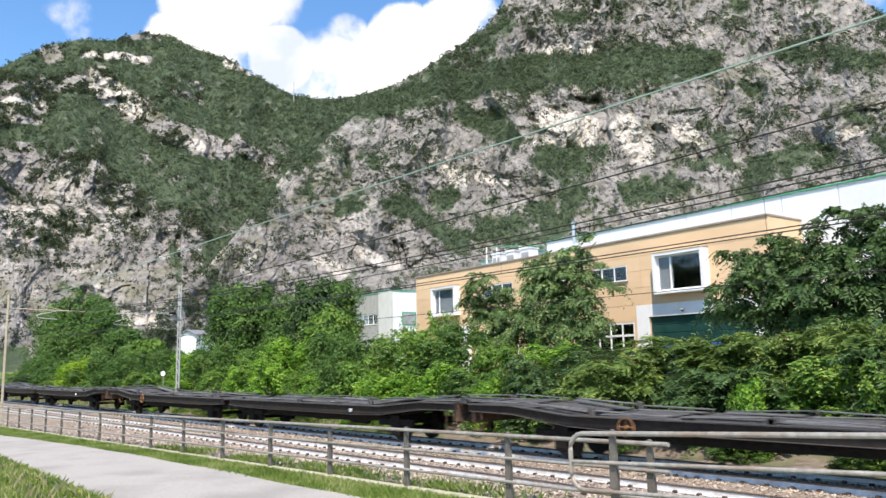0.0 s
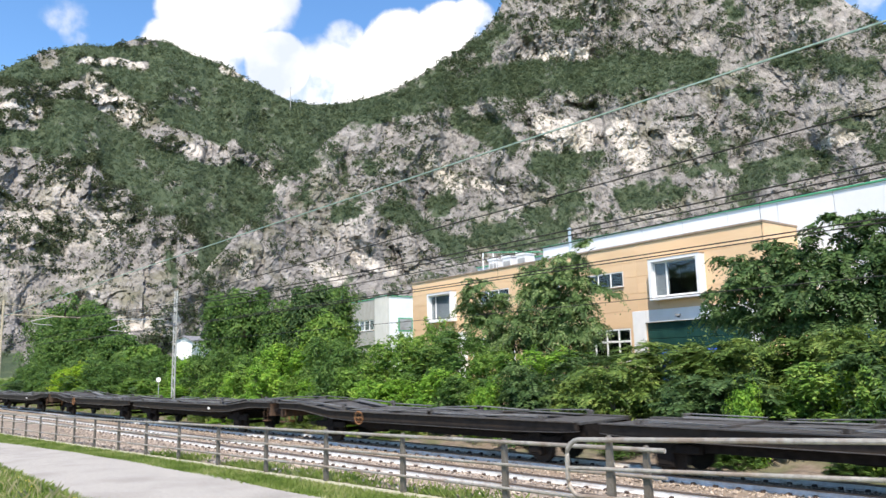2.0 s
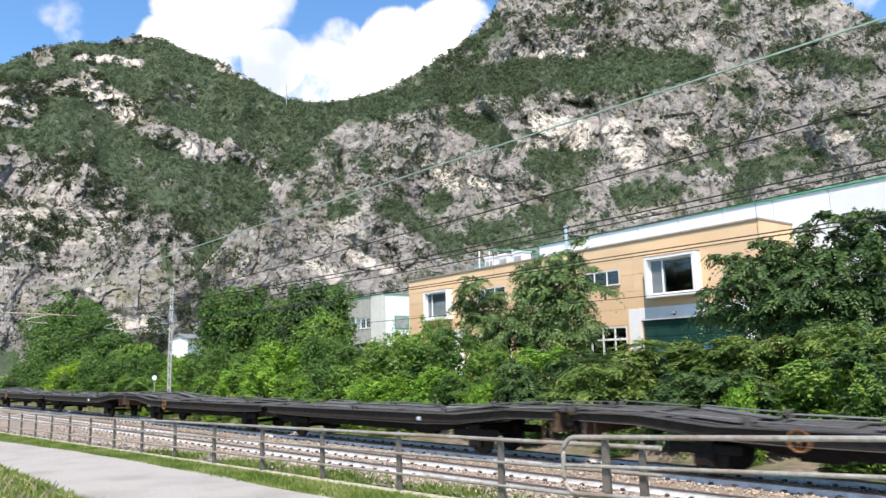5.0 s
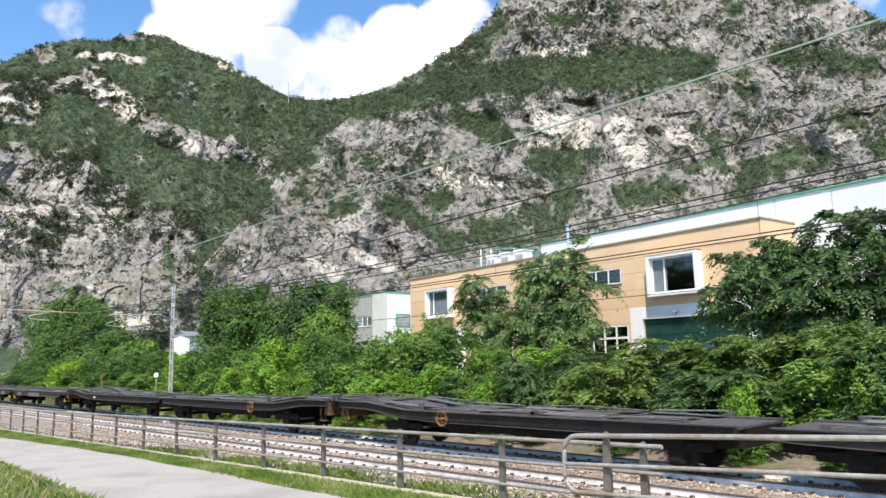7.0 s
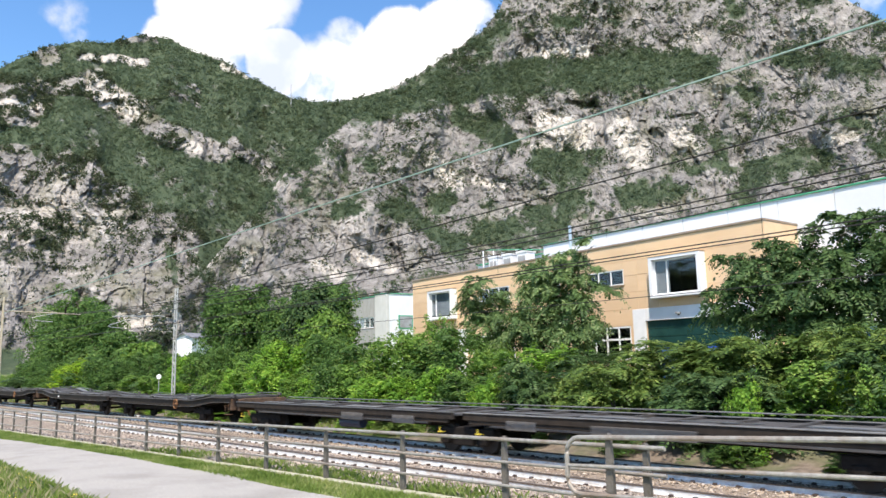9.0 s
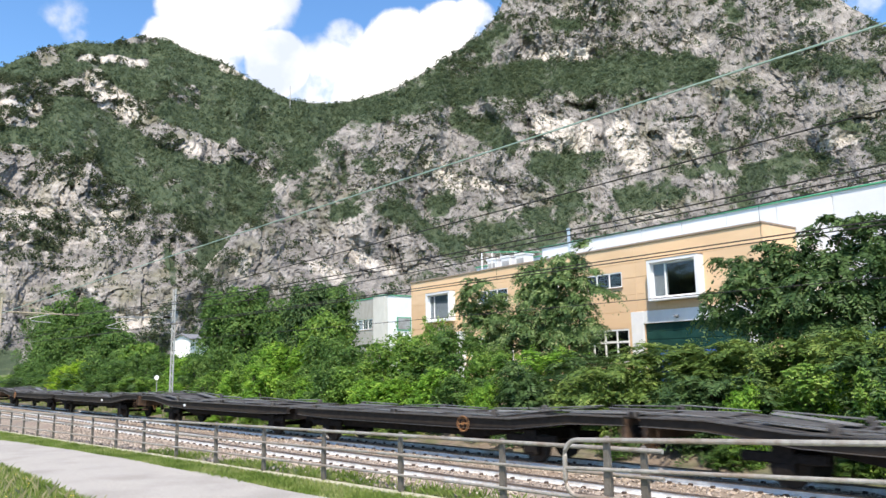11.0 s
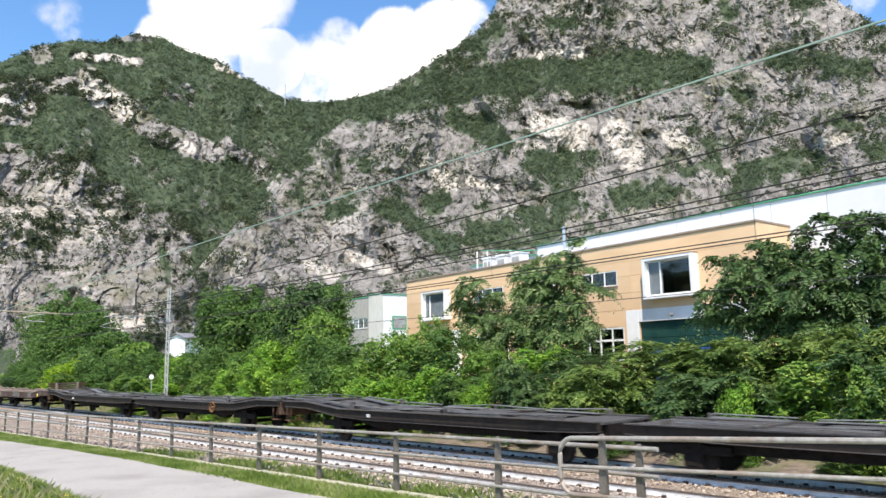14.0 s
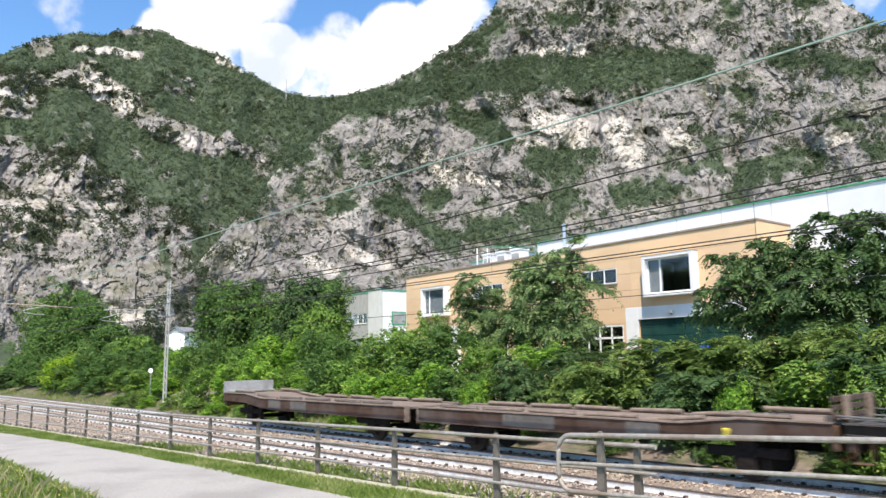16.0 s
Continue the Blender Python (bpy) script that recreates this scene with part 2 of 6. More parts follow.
M_EDGE = surface("wagon_flange", (0.045, 0.042, 0.04), (0.10, 0.093, 0.088), 6, 0.5, stain=(0.07, 0.052, 0.04), stain_amount=0.6)
M_HEAD = surface("headstock_rust", (0.05, 0.034, 0.025), (0.15, 0.10, 0.07), 7, 0.8, stain=(0.20, 0.11, 0.06), stain_scale=2.0, stain_amount=0.6, gloss=0.15)
# grime and wheel steel, both darkened further for the shade under the wagons
M_BOGIE = surface("bogie_grime_shade", (0.010, 0.0085, 0.0075), (0.03, 0.025, 0.022), 9, 0.9, gloss=0.1)
M_WHEEL = surface("wheel_steel", (0.014, 0.011, 0.009), (0.036, 0.029, 0.024), 9, 0.8, 0.1)
M_RUST = surface("rust_orange", (0.20, 0.085, 0.03), (0.36, 0.18, 0.075), 12, 0.85)
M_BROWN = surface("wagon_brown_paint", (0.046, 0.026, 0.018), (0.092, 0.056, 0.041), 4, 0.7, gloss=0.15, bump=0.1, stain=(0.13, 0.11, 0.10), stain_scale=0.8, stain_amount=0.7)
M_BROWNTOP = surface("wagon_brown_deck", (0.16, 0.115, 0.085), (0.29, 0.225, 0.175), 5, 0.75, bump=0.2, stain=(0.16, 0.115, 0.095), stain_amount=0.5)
M_GREYPLATE = surface("plate_grey", (0.30, 0.30, 0.30), (0.42, 0.42, 0.415), 6, 0.55, stain=(0.20, 0.17, 0.15), stain_amount=0.6)
M_PLATEDULL = surface("plate_dull", (0.085, 0.075, 0.068), (0.15, 0.138, 0.125), 6, 0.6, stain=(0.09, 0.075, 0.065), stain_amount=0.6)
M_TANK = surface("tank_blue_black", (0.012, 0.02, 0.045), (0.02, 0.032, 0.07), 4, 0.5)
M_YELLOW = surface("yellow_paint", (0.65, 0.48, 0.04), (0.80, 0.62, 0.08), 8, 0.5)
M_WHITE = surface("white_paint", (0.80, 0.80, 0.79), (0.87, 0.87, 0.86), 2, 0.6, stain=(0.72, 0.72, 0.70), stain_scale=0.6, stain_amount=0.4)
M_PANELWHITE = surface("white_cladding", (0.74, 0.745, 0.75), (0.80, 0.805, 0.81), 1, 0.5, stain=(0.69, 0.695, 0.70), stain_scale=0.4, stain_amount=0.4, vary=0.025)
M_ORANGE = surface("ochre_cladding", (0.745, 0.505, 0.295), (0.815, 0.575, 0.35), 0.8, 0.75, bump=0.05, bump_scale=60, stain=(0.69, 0.465, 0.275), stain_scale=0.5, stain_amount=0.5, vary=0.03, stretch=(0.4, 1, 1.6))
M_COPING = surface("coping_brown", (0.30, 0.22, 0.15), (0.40, 0.30, 0.21), 3, 0.5, 0.3)
M_PALEWALL = surface("concrete_panel_pale", (0.56, 0.54, 0.49), (0.66, 0.64, 0.59), 2, 0.85, bump=0.1, stain=(0.52, 0.50, 0.46), stain_scale=0.5, stain_amount=0.6, stretch=(1, 1, 0.4))
# grey of the workshop front, darkened to hold the raking light on it
M_GREYWALL = surface("concrete_panel_raking_grey", (0.33, 0.31, 0.275), (0.42, 0.40, 0.36), 2, 0.85, bump=0.1, stain=(0.33, 0.33, 0.31), stain_scale=0.5, stain_amount=0.6, stretch=(1, 1, 0.4))
M_GREEN = surface("green_trim", (0.05, 0.30, 0.16), (0.08, 0.40, 0.22), 4, 0.5)
M_DOOR = surface("door_dark_green", (0.012, 0.045, 0.04), (0.02, 0.07, 0.06), 1.5, 0.25)
# near-black colour stands in for the shade of unlit rooms behind windows
M_ROOM = surface("room_shade_dark", (0.012, 0.015, 0.022), (0.03, 0.034, 0.042), 1.0, 0.9)
M_BLIND_SKY = surface("blind_sky_pale", (0.26, 0.29, 0.31), (0.36, 0.38, 0.40), 2, 0.8)
M_BLUE = surface("blue_vehicle_paint", (0.02, 0.07, 0.30), (0.03, 0.11, 0.42), 1.5, 0.3)
M_STEEL = surface("flue_steel", (0.55, 0.56, 0.57), (0.70, 0.71, 0.72), 6, 0.3, 0.8)
M_ROOF = surface("roof_grey", (0.16, 0.16, 0.17), (0.26, 0.26, 0.27), 3, 0.8)
M_BARK = surface("bark", (0.06, 0.05, 0.04), (0.17, 0.14, 0.11), 9, 0.95, bump=0.6, bump_scale=30)
M_GLASS = pane_glass()
M_LEAF_FRESH = leafage("leaf_fresh", [(0.075, 0.165, 0.024), (0.15, 0.31, 0.04), (0.25, 0.45, 0.06), (0.43, 0.58, 0.10)])
M_LEAF_MID = leafage("leaf_mid", [(0.064, 0.132, 0.028), (0.118, 0.23, 0.042), (0.20, 0.34, 0.062), (0.36, 0.48, 0.12)], 0.5, 0.38)
M_LEAF_DARK = leafage("leaf_dark", [(0.034, 0.066, 0.024), (0.054, 0.105, 0.034), (0.086, 0.155, 0.048), (0.17, 0.25, 0.09)], 0.5, 0.28)
M_LEAF_PALE = leafage("leaf_pale", [(0.046, 0.088, 0.031), (0.088, 0.155, 0.050), (0.165, 0.255, 0.088), (0.38, 0.46, 0.21)], 0.5, 0.32)
M_LEAF_OLIVE = leafage("leaf_olive", [(0.052, 0.092, 0.024), (0.088, 0.150, 0.034), (0.142, 0.222, 0.048), (0.31, 0.38, 0.10)], 0.5, 0.30)
M_LEAF_YELLOW = leafage("leaf_yellow", [(0.12, 0.25, 0.02), (0.24, 0.42, 0.035), (0.36, 0.52, 0.05), (0.52, 0.56, 0.08)])
M_GRASS = leafage("grass_blade", [(0.085, 0.14, 0.024), (0.15, 0.225, 0.042), (0.23, 0.30, 0.075), (0.42, 0.42, 0.18)], 0.6, 0.3)
M_STRAW = leafage("straw", [(0.28, 0.25, 0.12), (0.40, 0.36, 0.19), (0.50, 0.45, 0.26)], 0.7, 0.3)
M_LEAF_DEEP = leafage("leaf_deep", [(0.048, 0.098, 0.027), (0.078, 0.158, 0.038), (0.122, 0.225, 0.052), (0.22, 0.33, 0.09)], 0.5, 0.36)
M_ROCKBUSH = leafage("rock_bush", [(0.05, 0.07, 0.04), (0.066, 0.09, 0.048), (0.085, 0.11, 0.058), (0.12, 0.138, 0.07)], 0.9, 0.4, 0.16)
# greens lifted and greyed, so the distance haze sits in the leaf colour
M_SCRUB = leafage("mountain_scrub_hazy", [(0.082, 0.120, 0.074), (0.106, 0.150, 0.086), (0.132, 0.178, 0.098), (0.17, 0.21, 0.122)], 0.9, 0.5, 0.14)

# ---- building blocks ----


def part(name, bm, mat, parent=None, label=""):
    """Links a bmesh as one mesh object under a thing or a part."""
    me = bpy.data.meshes.new(name)
    bm.normal_update()
    bm.to_mesh(me)
    bm.free()
    return piece(name, me, mat, parent, None, label)


def piece(name, me, mat=None, parent=None, m=None, label=""):
    """An object on a mesh that may be shared."""
    ob = new(name, me)
    if mat and not me.materials:
        for x in (mat if isinstance(mat, (list, tuple)) else [mat]):
            me.materials.append(x)
    ob.parent = parent
    if m is not None:
        ob.matrix_basis = m
    if label:
        ob["label"] = label
    return ob


def thing(name, m, label, category, group="", kind=""):
    ob = new(name)
    ob.empty_display_size = 0.2
    ob.matrix_basis = m
    return tagged(ob, label, category, group, kind)


def box(bm, x0, x1, y0, y1, z0, z1, bevel=0.0):
    r = bmesh.ops.create_cube(bm, size=1.0, matrix=Matrix.Translation(((x0 + x1) / 2, (y0 + y1) / 2, (z0 + z1) / 2))
                              @ Matrix.Diagonal((x1 - x0, y1 - y0, z1 - z0, 1)))
    if bevel:
        edges = list({e for v in r["verts"] for e in v.link_edges})
        bmesh.ops.bevel(bm, geom=edges, offset=bevel, segments=1, affect="EDGES")
    return bm


def boxed(x0, x1, y0, y1, z0, z1, bevel=0.0):
    return box(bmesh.new(), x0, x1, y0, y1, z0, z1, bevel)


def rod(bm, a, b, r, n=8, r2=None):
    a, b = Vector(a), Vector(b)
    d = b - a
    m = Matrix.Translation((a + b) / 2) @ d.to_track_quat("Z", "Y").to_matrix().to_4x4()
    bmesh.ops.create_cone(bm, cap_ends=True, segments=n, radius1=r, radius2=r if r2 is None else r2, depth=d.length, matrix=m)
    return bm


def tube(bm, pts, r, n=8):
    """A bent tube through points."""
    pts = [Vector(p) for p in pts]
    rings = []
    for i, p in enumerate(pts):
        d = (pts[min(i + 1, len(pts) - 1)] - pts[max(i - 1, 0)]).normalized()
        side = d.cross(Vector((0, 0, 1)) if abs(d.z) < 0.95 else Vector((0, 1, 0))).normalized()
        up = side.cross(d)
        rings.append([bm.verts.new(p + r * (math.cos(6.28318 * k / n) * side + math.sin(6.28318 * k / n) * up)) for k in range(n)])
    for a, b in zip(rings, rings[1:]):
        for k in range(n):
            bm.faces.new((a[k], a[(k + 1) % n], b[(k + 1) % n], b[k]))
    bm.faces.new(rings[0][::-1])
    bm.faces.new(rings[-1])
    return bm


def extrude_profile(outline, x0, x1, cuts=1):
    """A prism along x from a closed outline in (y, z)."""
    bm = bmesh.new()
    xs = [x0 + (x1 - x0) * i / cuts for i in range(cuts + 1)]
    rings = [[bm.verts.new((x, y, z)) for y, z in outline] for x in xs]
    n = len(outline)
    for a, b in zip(rings, rings[1:]):
        for k in range(n):
            bm.faces.new((a[k], b[k], b[(k + 1) % n], a[(k + 1) % n]))
    bm.faces.new(rings[0])
    bm.faces.new(rings[-1][::-1])
    return bm


def mesh_np(name, verts, faces, mat, smooth=False):
    """A mesh from arrays; faces is an (n, 3) or (n, 4) array."""
    me = bpy.data.meshes.new(name)
    nv, nf, k = len(verts), len(faces), faces.shape[1]
    me.vertices.add(nv)
    me.vertices.foreach_set("co", np.asarray(verts, np.float32).ravel())
    me.loops.add(nf * k)
    me.loops.foreach_set("vertex_index", np.asarray(faces, np.int32).ravel())
    me.polygons.add(nf)
    me.polygons.foreach_set("loop_start", np.arange(0, nf * k, k, dtype=np.int32))
    me.polygons.foreach_set("use_smooth", np.full(nf, smooth))
    me.update(calc_edges=True)
    me.materials.append(mat)
    return me


def grain3(p, seed=0):
    """Smooth value noise at points p (n, 3), 0 to 1."""
    i = np.floor(p).astype(np.int64)
    f = p - i
    f = f * f * (3 - 2 * f)
    total = 0.0
    for dx in (0, 1):
        for dy in (0, 1):
            for dz in (0, 1):
                h = (i[:, 0] + dx) * 374761393 + (i[:, 1] + dy) * 668265263 + (i[:, 2] + dz) * 2147483647 + seed * 144665
                h = (h ^ (h >> 13)) * 1274126177 & 0xFFFFFFFF
                h = ((h ^ (h >> 16)) & 0xFFFF) / 65535.0
                wgt = (f[:, 0] if dx else 1 - f[:, 0]) * (f[:, 1] if dy else 1 - f[:, 1]) * (f[:, 2] if dz else 1 - f[:, 2])
                total = total + wgt * h
    return total


def fractal(p, octaves, seed=0, ridged=False, gain=0.5):
    total, amp, norm = 0.0, 1.0, 0.0
    for k in range(octaves):
        v = grain3(p * 2.03 ** k + 17.3 * k, seed + k)
        if ridged:
            v = 1 - np.abs(2 * v - 1)
        total, norm, amp = total + amp * v, norm + amp, amp * gain
    return total / norm


def leaf_quads(c, out, size, rng, aspect=0.55, droop=0.25):
    """Folded leaves at points c that look roughly along out; four corners each."""
    n = len(c)
    nrm = out + rng.normal(0, 0.38, (n, 3)) + np.array([0, 0, 0.25])
    nrm /= np.linalg.norm(nrm, axis=1)[:, None]
    t = rng.normal(0, 1, (n, 3)) + out * 0.4 - np.array([0, 0, droop])
    t -= nrm * np.sum(t * nrm, 1)[:, None]
    t /= np.linalg.norm(t, axis=1)[:, None]
    b = np.cross(nrm, t)
    s = size[:, None]
    fold = nrm * s * 0.12
    return np.stack([c - t * s * 0.5, c + b * s * aspect * 0.5 + fold, c + t * s * 0.5, c - b * s * aspect * 0.5 + fold], 1)


def quads_mesh(name, q, mat):
    v = q.reshape(-1, 3)
    f = np.arange(len(v)).reshape(-1, 4)
    return mesh_np(name, v, np.concatenate([f[:, [0, 1, 2]], f[:, [0, 2, 3]]]), mat, False)


def facets(q, seed):
    """Blocky cells in the plane: a random height with a random slope for each cell, and how near its border is."""
    i = np.floor(q).astype(np.int64)
    best, second = np.full(len(q), 9.0), np.full(len(q), 9.0)
    height = np.zeros(len(q))

    def rnd(a, b, k):
        h = a * 374761393 + b * 668265263 + (seed + k) * 144665
        h = (h ^ (h >> 13)) * 1274126177 & 0xFFFFFFFF
        return ((h ^ (h >> 16)) & 0xFFFF) / 65535.0

    for dx in (-1, 0, 1):
        for dy in (-1, 0, 1):
            a, b = i[:, 0] + dx, i[:, 1] + dy
            ox, oy = q[:, 0] - a - rnd(a, b, 1), q[:, 1] - b - rnd(a, b, 2)
            d = np.hypot(ox, oy)
            near = d < best
            second = np.where(near, best, np.minimum(second, d))
            tilt = rnd(a, b, 3) + (rnd(a, b, 4) - 0.5) * 1.2 * ox + (rnd(a, b, 5) - 0.5) * 1.2 * oy
            height, best = np.where(near, tilt, height), np.where(near, d, best)
    return height, second - best


# ---- the ground ----
RAIL_Z = -1.40
NEAR_Y, FAR_Y = 15.18, 18.78


def ground_height(x, y):
    """Path level on this side, a dip to the track bed, a bank behind it."""
    path = 0.0202 * np.clip(x, -60, 40) - 0.03
    bed = -1.80
    t1 = np.clip((y - 7.6) / 4.6, 0, 1)
    z = path + (bed - path) * t1 * t1 * (3 - 2 * t1)
    t2 = np.clip((y - 21.6) / 6.5, 0, 1)
    z = np.where(y > 18, bed + (0.1 - bed) * t2 * t2 * (3 - 2 * t2), z)
    return z


def make_ground():
    xs = np.concatenate([[-4500, -2000, -900, -400], np.linspace(-200, -60, 36), np.linspace(-59, 12, 143), [20, 40, 90, 400, 1500, 4500]])
    ys = np.concatenate([[-4500, -1500, -400, -100, -30, -12], np.linspace(-6, 34, 101), [40, 60, 100, 200, 400, 1000, 2200, 4500]])
    gx, gy = np.meshgrid(xs, ys, indexing="ij")
    z = ground_height(gx, gy)
    rough = (grain3(np.stack([gx.ravel() * 0.9, gy.ravel() * 0.9, 0 * gx.ravel()], 1), 5).reshape(gx.shape) - 0.5)
    z = z + rough * np.where((gy > 21.5) & (gy < 34), 0.25, 0.03)
    n, m = gx.shape
    idx = np.arange(n * m).reshape(n, m)
    faces = np.stack([idx[:-1, :-1], idx[1:, :-1], idx[1:, 1:], idx[:-1, 1:]], -1).reshape(-1, 4)
    me = mesh_np("ground", np.stack([gx, gy, z], -1).reshape(-1, 3), faces, M_TURF, True)
    me.materials.append(M_SOIL)
    cy = (ys[:-1] + ys[1:]) / 2
    soil = np.tile((cy > 7.5) & (cy < 36), n - 1)
    me.polygons.foreach_set("material_index", soil.astype(np.int32))
    tagged(piece("ground", me), "grassy and earthy valley floor with a bank behind the tracks", "ground", kind="structure")


make_ground()


def path_edges(x):
    """Near and far edge of the path at x."""
    return 2.85 - 0.068 * x, 5.55 - 0.047 * min(max(x, -19), 10) + 0.02 * min(0, x + 19)


def make_path():
    bm = bmesh.new()
    rows = []
    for k in range(111):
        x = 14 - k * 0.9
        a, b = path_edges(x)
        a += 0.05 * math.sin(k * 1.7) + 0.04 * math.sin(k * 0.61)
        b += 0.05 * math.sin(k * 1.3 + 1) + 0.04 * math.sin(k * 0.47)
        z = 0.0202 * max(x, -60)
        rows.append([bm.verts.new((x, y, z + dz)) for y, dz in ((a, -0.06), (a, 0.012), (a * 0.5 + b * 0.5, 0.035), (b, 0.012), (b, -0.06))])
    for p, q in zip(rows, rows[1:]):
        for k in range(4):
            bm.faces.new((p[k], p[k + 1], q[k + 1], q[k]))
    tagged(part("path", bm, M_ASPHALT), "worn light-grey asphalt footpath along the fence", "path", kind="structure")


make_path()


def fence_y(x):
    return 6.62 - 0.03 * x


def make_curb():
    curb = thing("curb", pose(0, 0, 0), "low concrete edging strip under the fence", "curb", kind="structure")
    for k in range(50):
        x1 = 8 - k * 2.0
        x0 = x1 - 1.985
        z = 0.0202 * x1
        bm = boxed(-0.9925, 0.9925, -0.07, 0.07, -0.25, 0.02, 0.012)
        me = bpy.data.meshes.get("edging_stone")
        if not me:
            ob = part("edging_stone", bm, M_CURB, curb)
            ob.data.name = "edging_stone"
        else:
            bm.free()
            ob = piece("edging_stone", me, None, curb)
        ob.matrix_basis = pose((x0 + x1) / 2, fence_y((x0 + x1) / 2) - 0.02, 0.0202 * (x0 + x1) / 2, 0, -1.16, -1.72)


make_curb()

# ---- mountains ----
# stretches of wood, cliff and hollow: two ends in degrees round and up, half width, amount
LEFT_CLIFFS = [
    (72.9, 19.8, 69.9, 18.2, 0.88, 0), (75.5, 19.3, 73.5, 20.0, 0.60, 0.15), (78.7, 18.3, 76.6, 18.5, 1.02, 0.2), (78.6, 16.5, 77.2, 17.0, 0.56, 0.2),
    (76.5, 21.2, 75.8, 21.4, 0.47, 0.1), (74.1, 21.5, 69.7, 21.7, 0.23, 0.1), (71.4, 22.9, 69.0, 23.6, 0.19, 0.1), (64.2, 22.2, 62.2, 21.7, 0.23, 0.05),
    (67.7, 19.9, 65.8, 19.1, 0.23, 0.3), (69.0, 17.3, 64.1, 15.8, 0.79, 0.12), (63.1, 16.4, 60.5, 14.8, 0.47, 0.25), (66.5, 20.5, 65.7, 20.2, 0.19, 0.2),
]
LEFT_FOOT = [
    (78.3, 12.6, 73.9, 13.6, 1.40, 0.2), (78.1, 9.6, 71.5, 10.0, 2.88, 0.15), (77.9, 5.8, 67.8, 6.5, 2.33, 0.15), (70.2, 8.9, 67.3, 9.4, 1.77, 0.2),
    (78.4, 14.2, 77.3, 14.6, 0.47, 0.2), (73.1, 13.1, 71.2, 12.0, 0.93, 0.1), (77.8, 3.6, 66.4, 3.6, 2.09, 0.1), (67.4, 8.6, 67.0, 5.7, 0.33, 0.95),
    (71.4, 15.5, 67.4, 13.1, 1.12, 0.9), (76.5, 15.6, 72.5, 15.3, 0.65, 0.9),
]
RIGHT_WOODS = [
    (52.6, 19.5, 39.7, 22.0, 1.02, 0.95), (48.7, 21.2, 41.6, 24.9, 0.79, 0.75), (41.1, 21.6, 26.5, 21.1, 1.26, 1), (37.0, 25.5, 34.6, 24.8, 0.47, 0.8),
    (23.9, 24.7, 23.6, 24.0, 0.60, 0.95), (45.1, 18.8, 41.5, 17.0, 0.79, 0.95), (38.9, 15.1, 34.9, 15.2, 0.93, 1), (36.9, 14.2, 38.8, 10.8, 1.58, 1),
    (43.3, 9.9, 38.4, 9.9, 1.21, 0.9), (33.2, 11.9, 29.2, 12.4, 0.88, 0.9), (27.6, 13.6, 25.4, 14.0, 0.56, 0.8), (23.4, 12.9, 19.3, 13.2, 0.93, 0.95),
    (21.0, 20.8, 15.2, 19.1, 0.56, 0.85), (19.0, 23.4, 17.6, 22.3, 0.47, 0.7),
]
RIGHT_SCRUB = [
    (53.5, 15.5, 52.6, 15.2, 0.60, 0.9), (54.8, 11.7, 53.9, 12.0, 0.84, 0.9), (50.8, 12.0, 46.0, 9.1, 0.74, 0.95), (42.7, 13.6, 40.3, 14.1, 0.60, 0.85),
    (47.3, 12.0, 46.4, 12.4, 0.65, 0.8), (57.3, 18.4, 58.1, 15.0, 0.74, 0.75), (66.2, 12.7, 61.3, 11.9, 1.58, 0.95), (60.4, 10.4, 59.2, 10.5, 0.56, 0.8),
    (21.5, 16.7, 20.8, 16.2, 0.42, 0.8), (17.2, 15.8, 16.2, 15.2, 0.42, 0.8), (15.5, 14.0, 14.8, 13.1, 0.60, 0.9), (27.5, 17.7, 26.5, 15.6, 0.42, 0.7),
    (56.6, 16.1, 53.1, 14.0, 0.65, 0.55), (24.4, 18.9, 22.9, 18.3, 0.42, 0.8), (63.6, 11.0, 63.1, 9.5, 0.42, 0.9),
]
RIGHT_CLIFFS = [
    (38.5, 18.7, 35.2, 17.0, 1.21, 0), (33.0, 18.1, 31.5, 15.0, 1.21, 0), (29.1, 16.5, 27.3, 15.4, 1.02, 0), (47.9, 15.0, 41.4, 14.4, 0.84, 0),
    (38.5, 23.7, 34.9, 23.2, 0.65, 0), (18.8, 14.7, 17.0, 14.6, 0.65, 0), (34.1, 24.9, 25.7, 23.0, 1.16, 0.25), (23.3, 22.6, 19.1, 22.2, 1.21, 0.3),
    (56.6, 9.2, 50.4, 8.7, 1.77, 0.08), (63.3, 9.1, 58.3, 8.3, 2.23, 0.08), (42.3, 12.9, 38.8, 12.6, 0.70, 0.1), (35.0, 13.0, 33.8, 11.6, 0.74, 0.1),
    (50.3, 17.4, 46.7, 17.0, 1.02, 0.3),
]
PALE = [
    (72.7, 19.7, 70.0, 18.3, 0.79, 1.1), (64.2, 22.1, 62.3, 21.7, 0.28, 1.1), (78.1, 9.6, 71.9, 10.2, 1.86, 0.5), (73.6, 21.6, 70.1, 21.7, 0.28, 0.7),
    (38.3, 18.1, 35.5, 16.8, 1.02, 0.9), (39.3, 16.3, 35.3, 15.9, 0.28, 1.2), (32.6, 17.2, 31.5, 15.0, 0.93, 0.8), (28.3, 16.2, 27.5, 15.5, 0.70, 1.1),
    (47.4, 15.5, 45.9, 13.9, 0.65, 1), (44.1, 13.9, 42.3, 13.4, 0.47, 0.8), (38.3, 23.2, 35.1, 23.0, 0.37, 1.1), (25.4, 19.2, 24.8, 18.9, 0.47, 0.9),
    (18.4, 14.6, 17.0, 14.6, 0.37, 1.2), (62.2, 7.0, 61.9, 8.7, 0.37, 1.1), (65.5, 8.0, 64.5, 8.2, 0.56, 0.8),
]
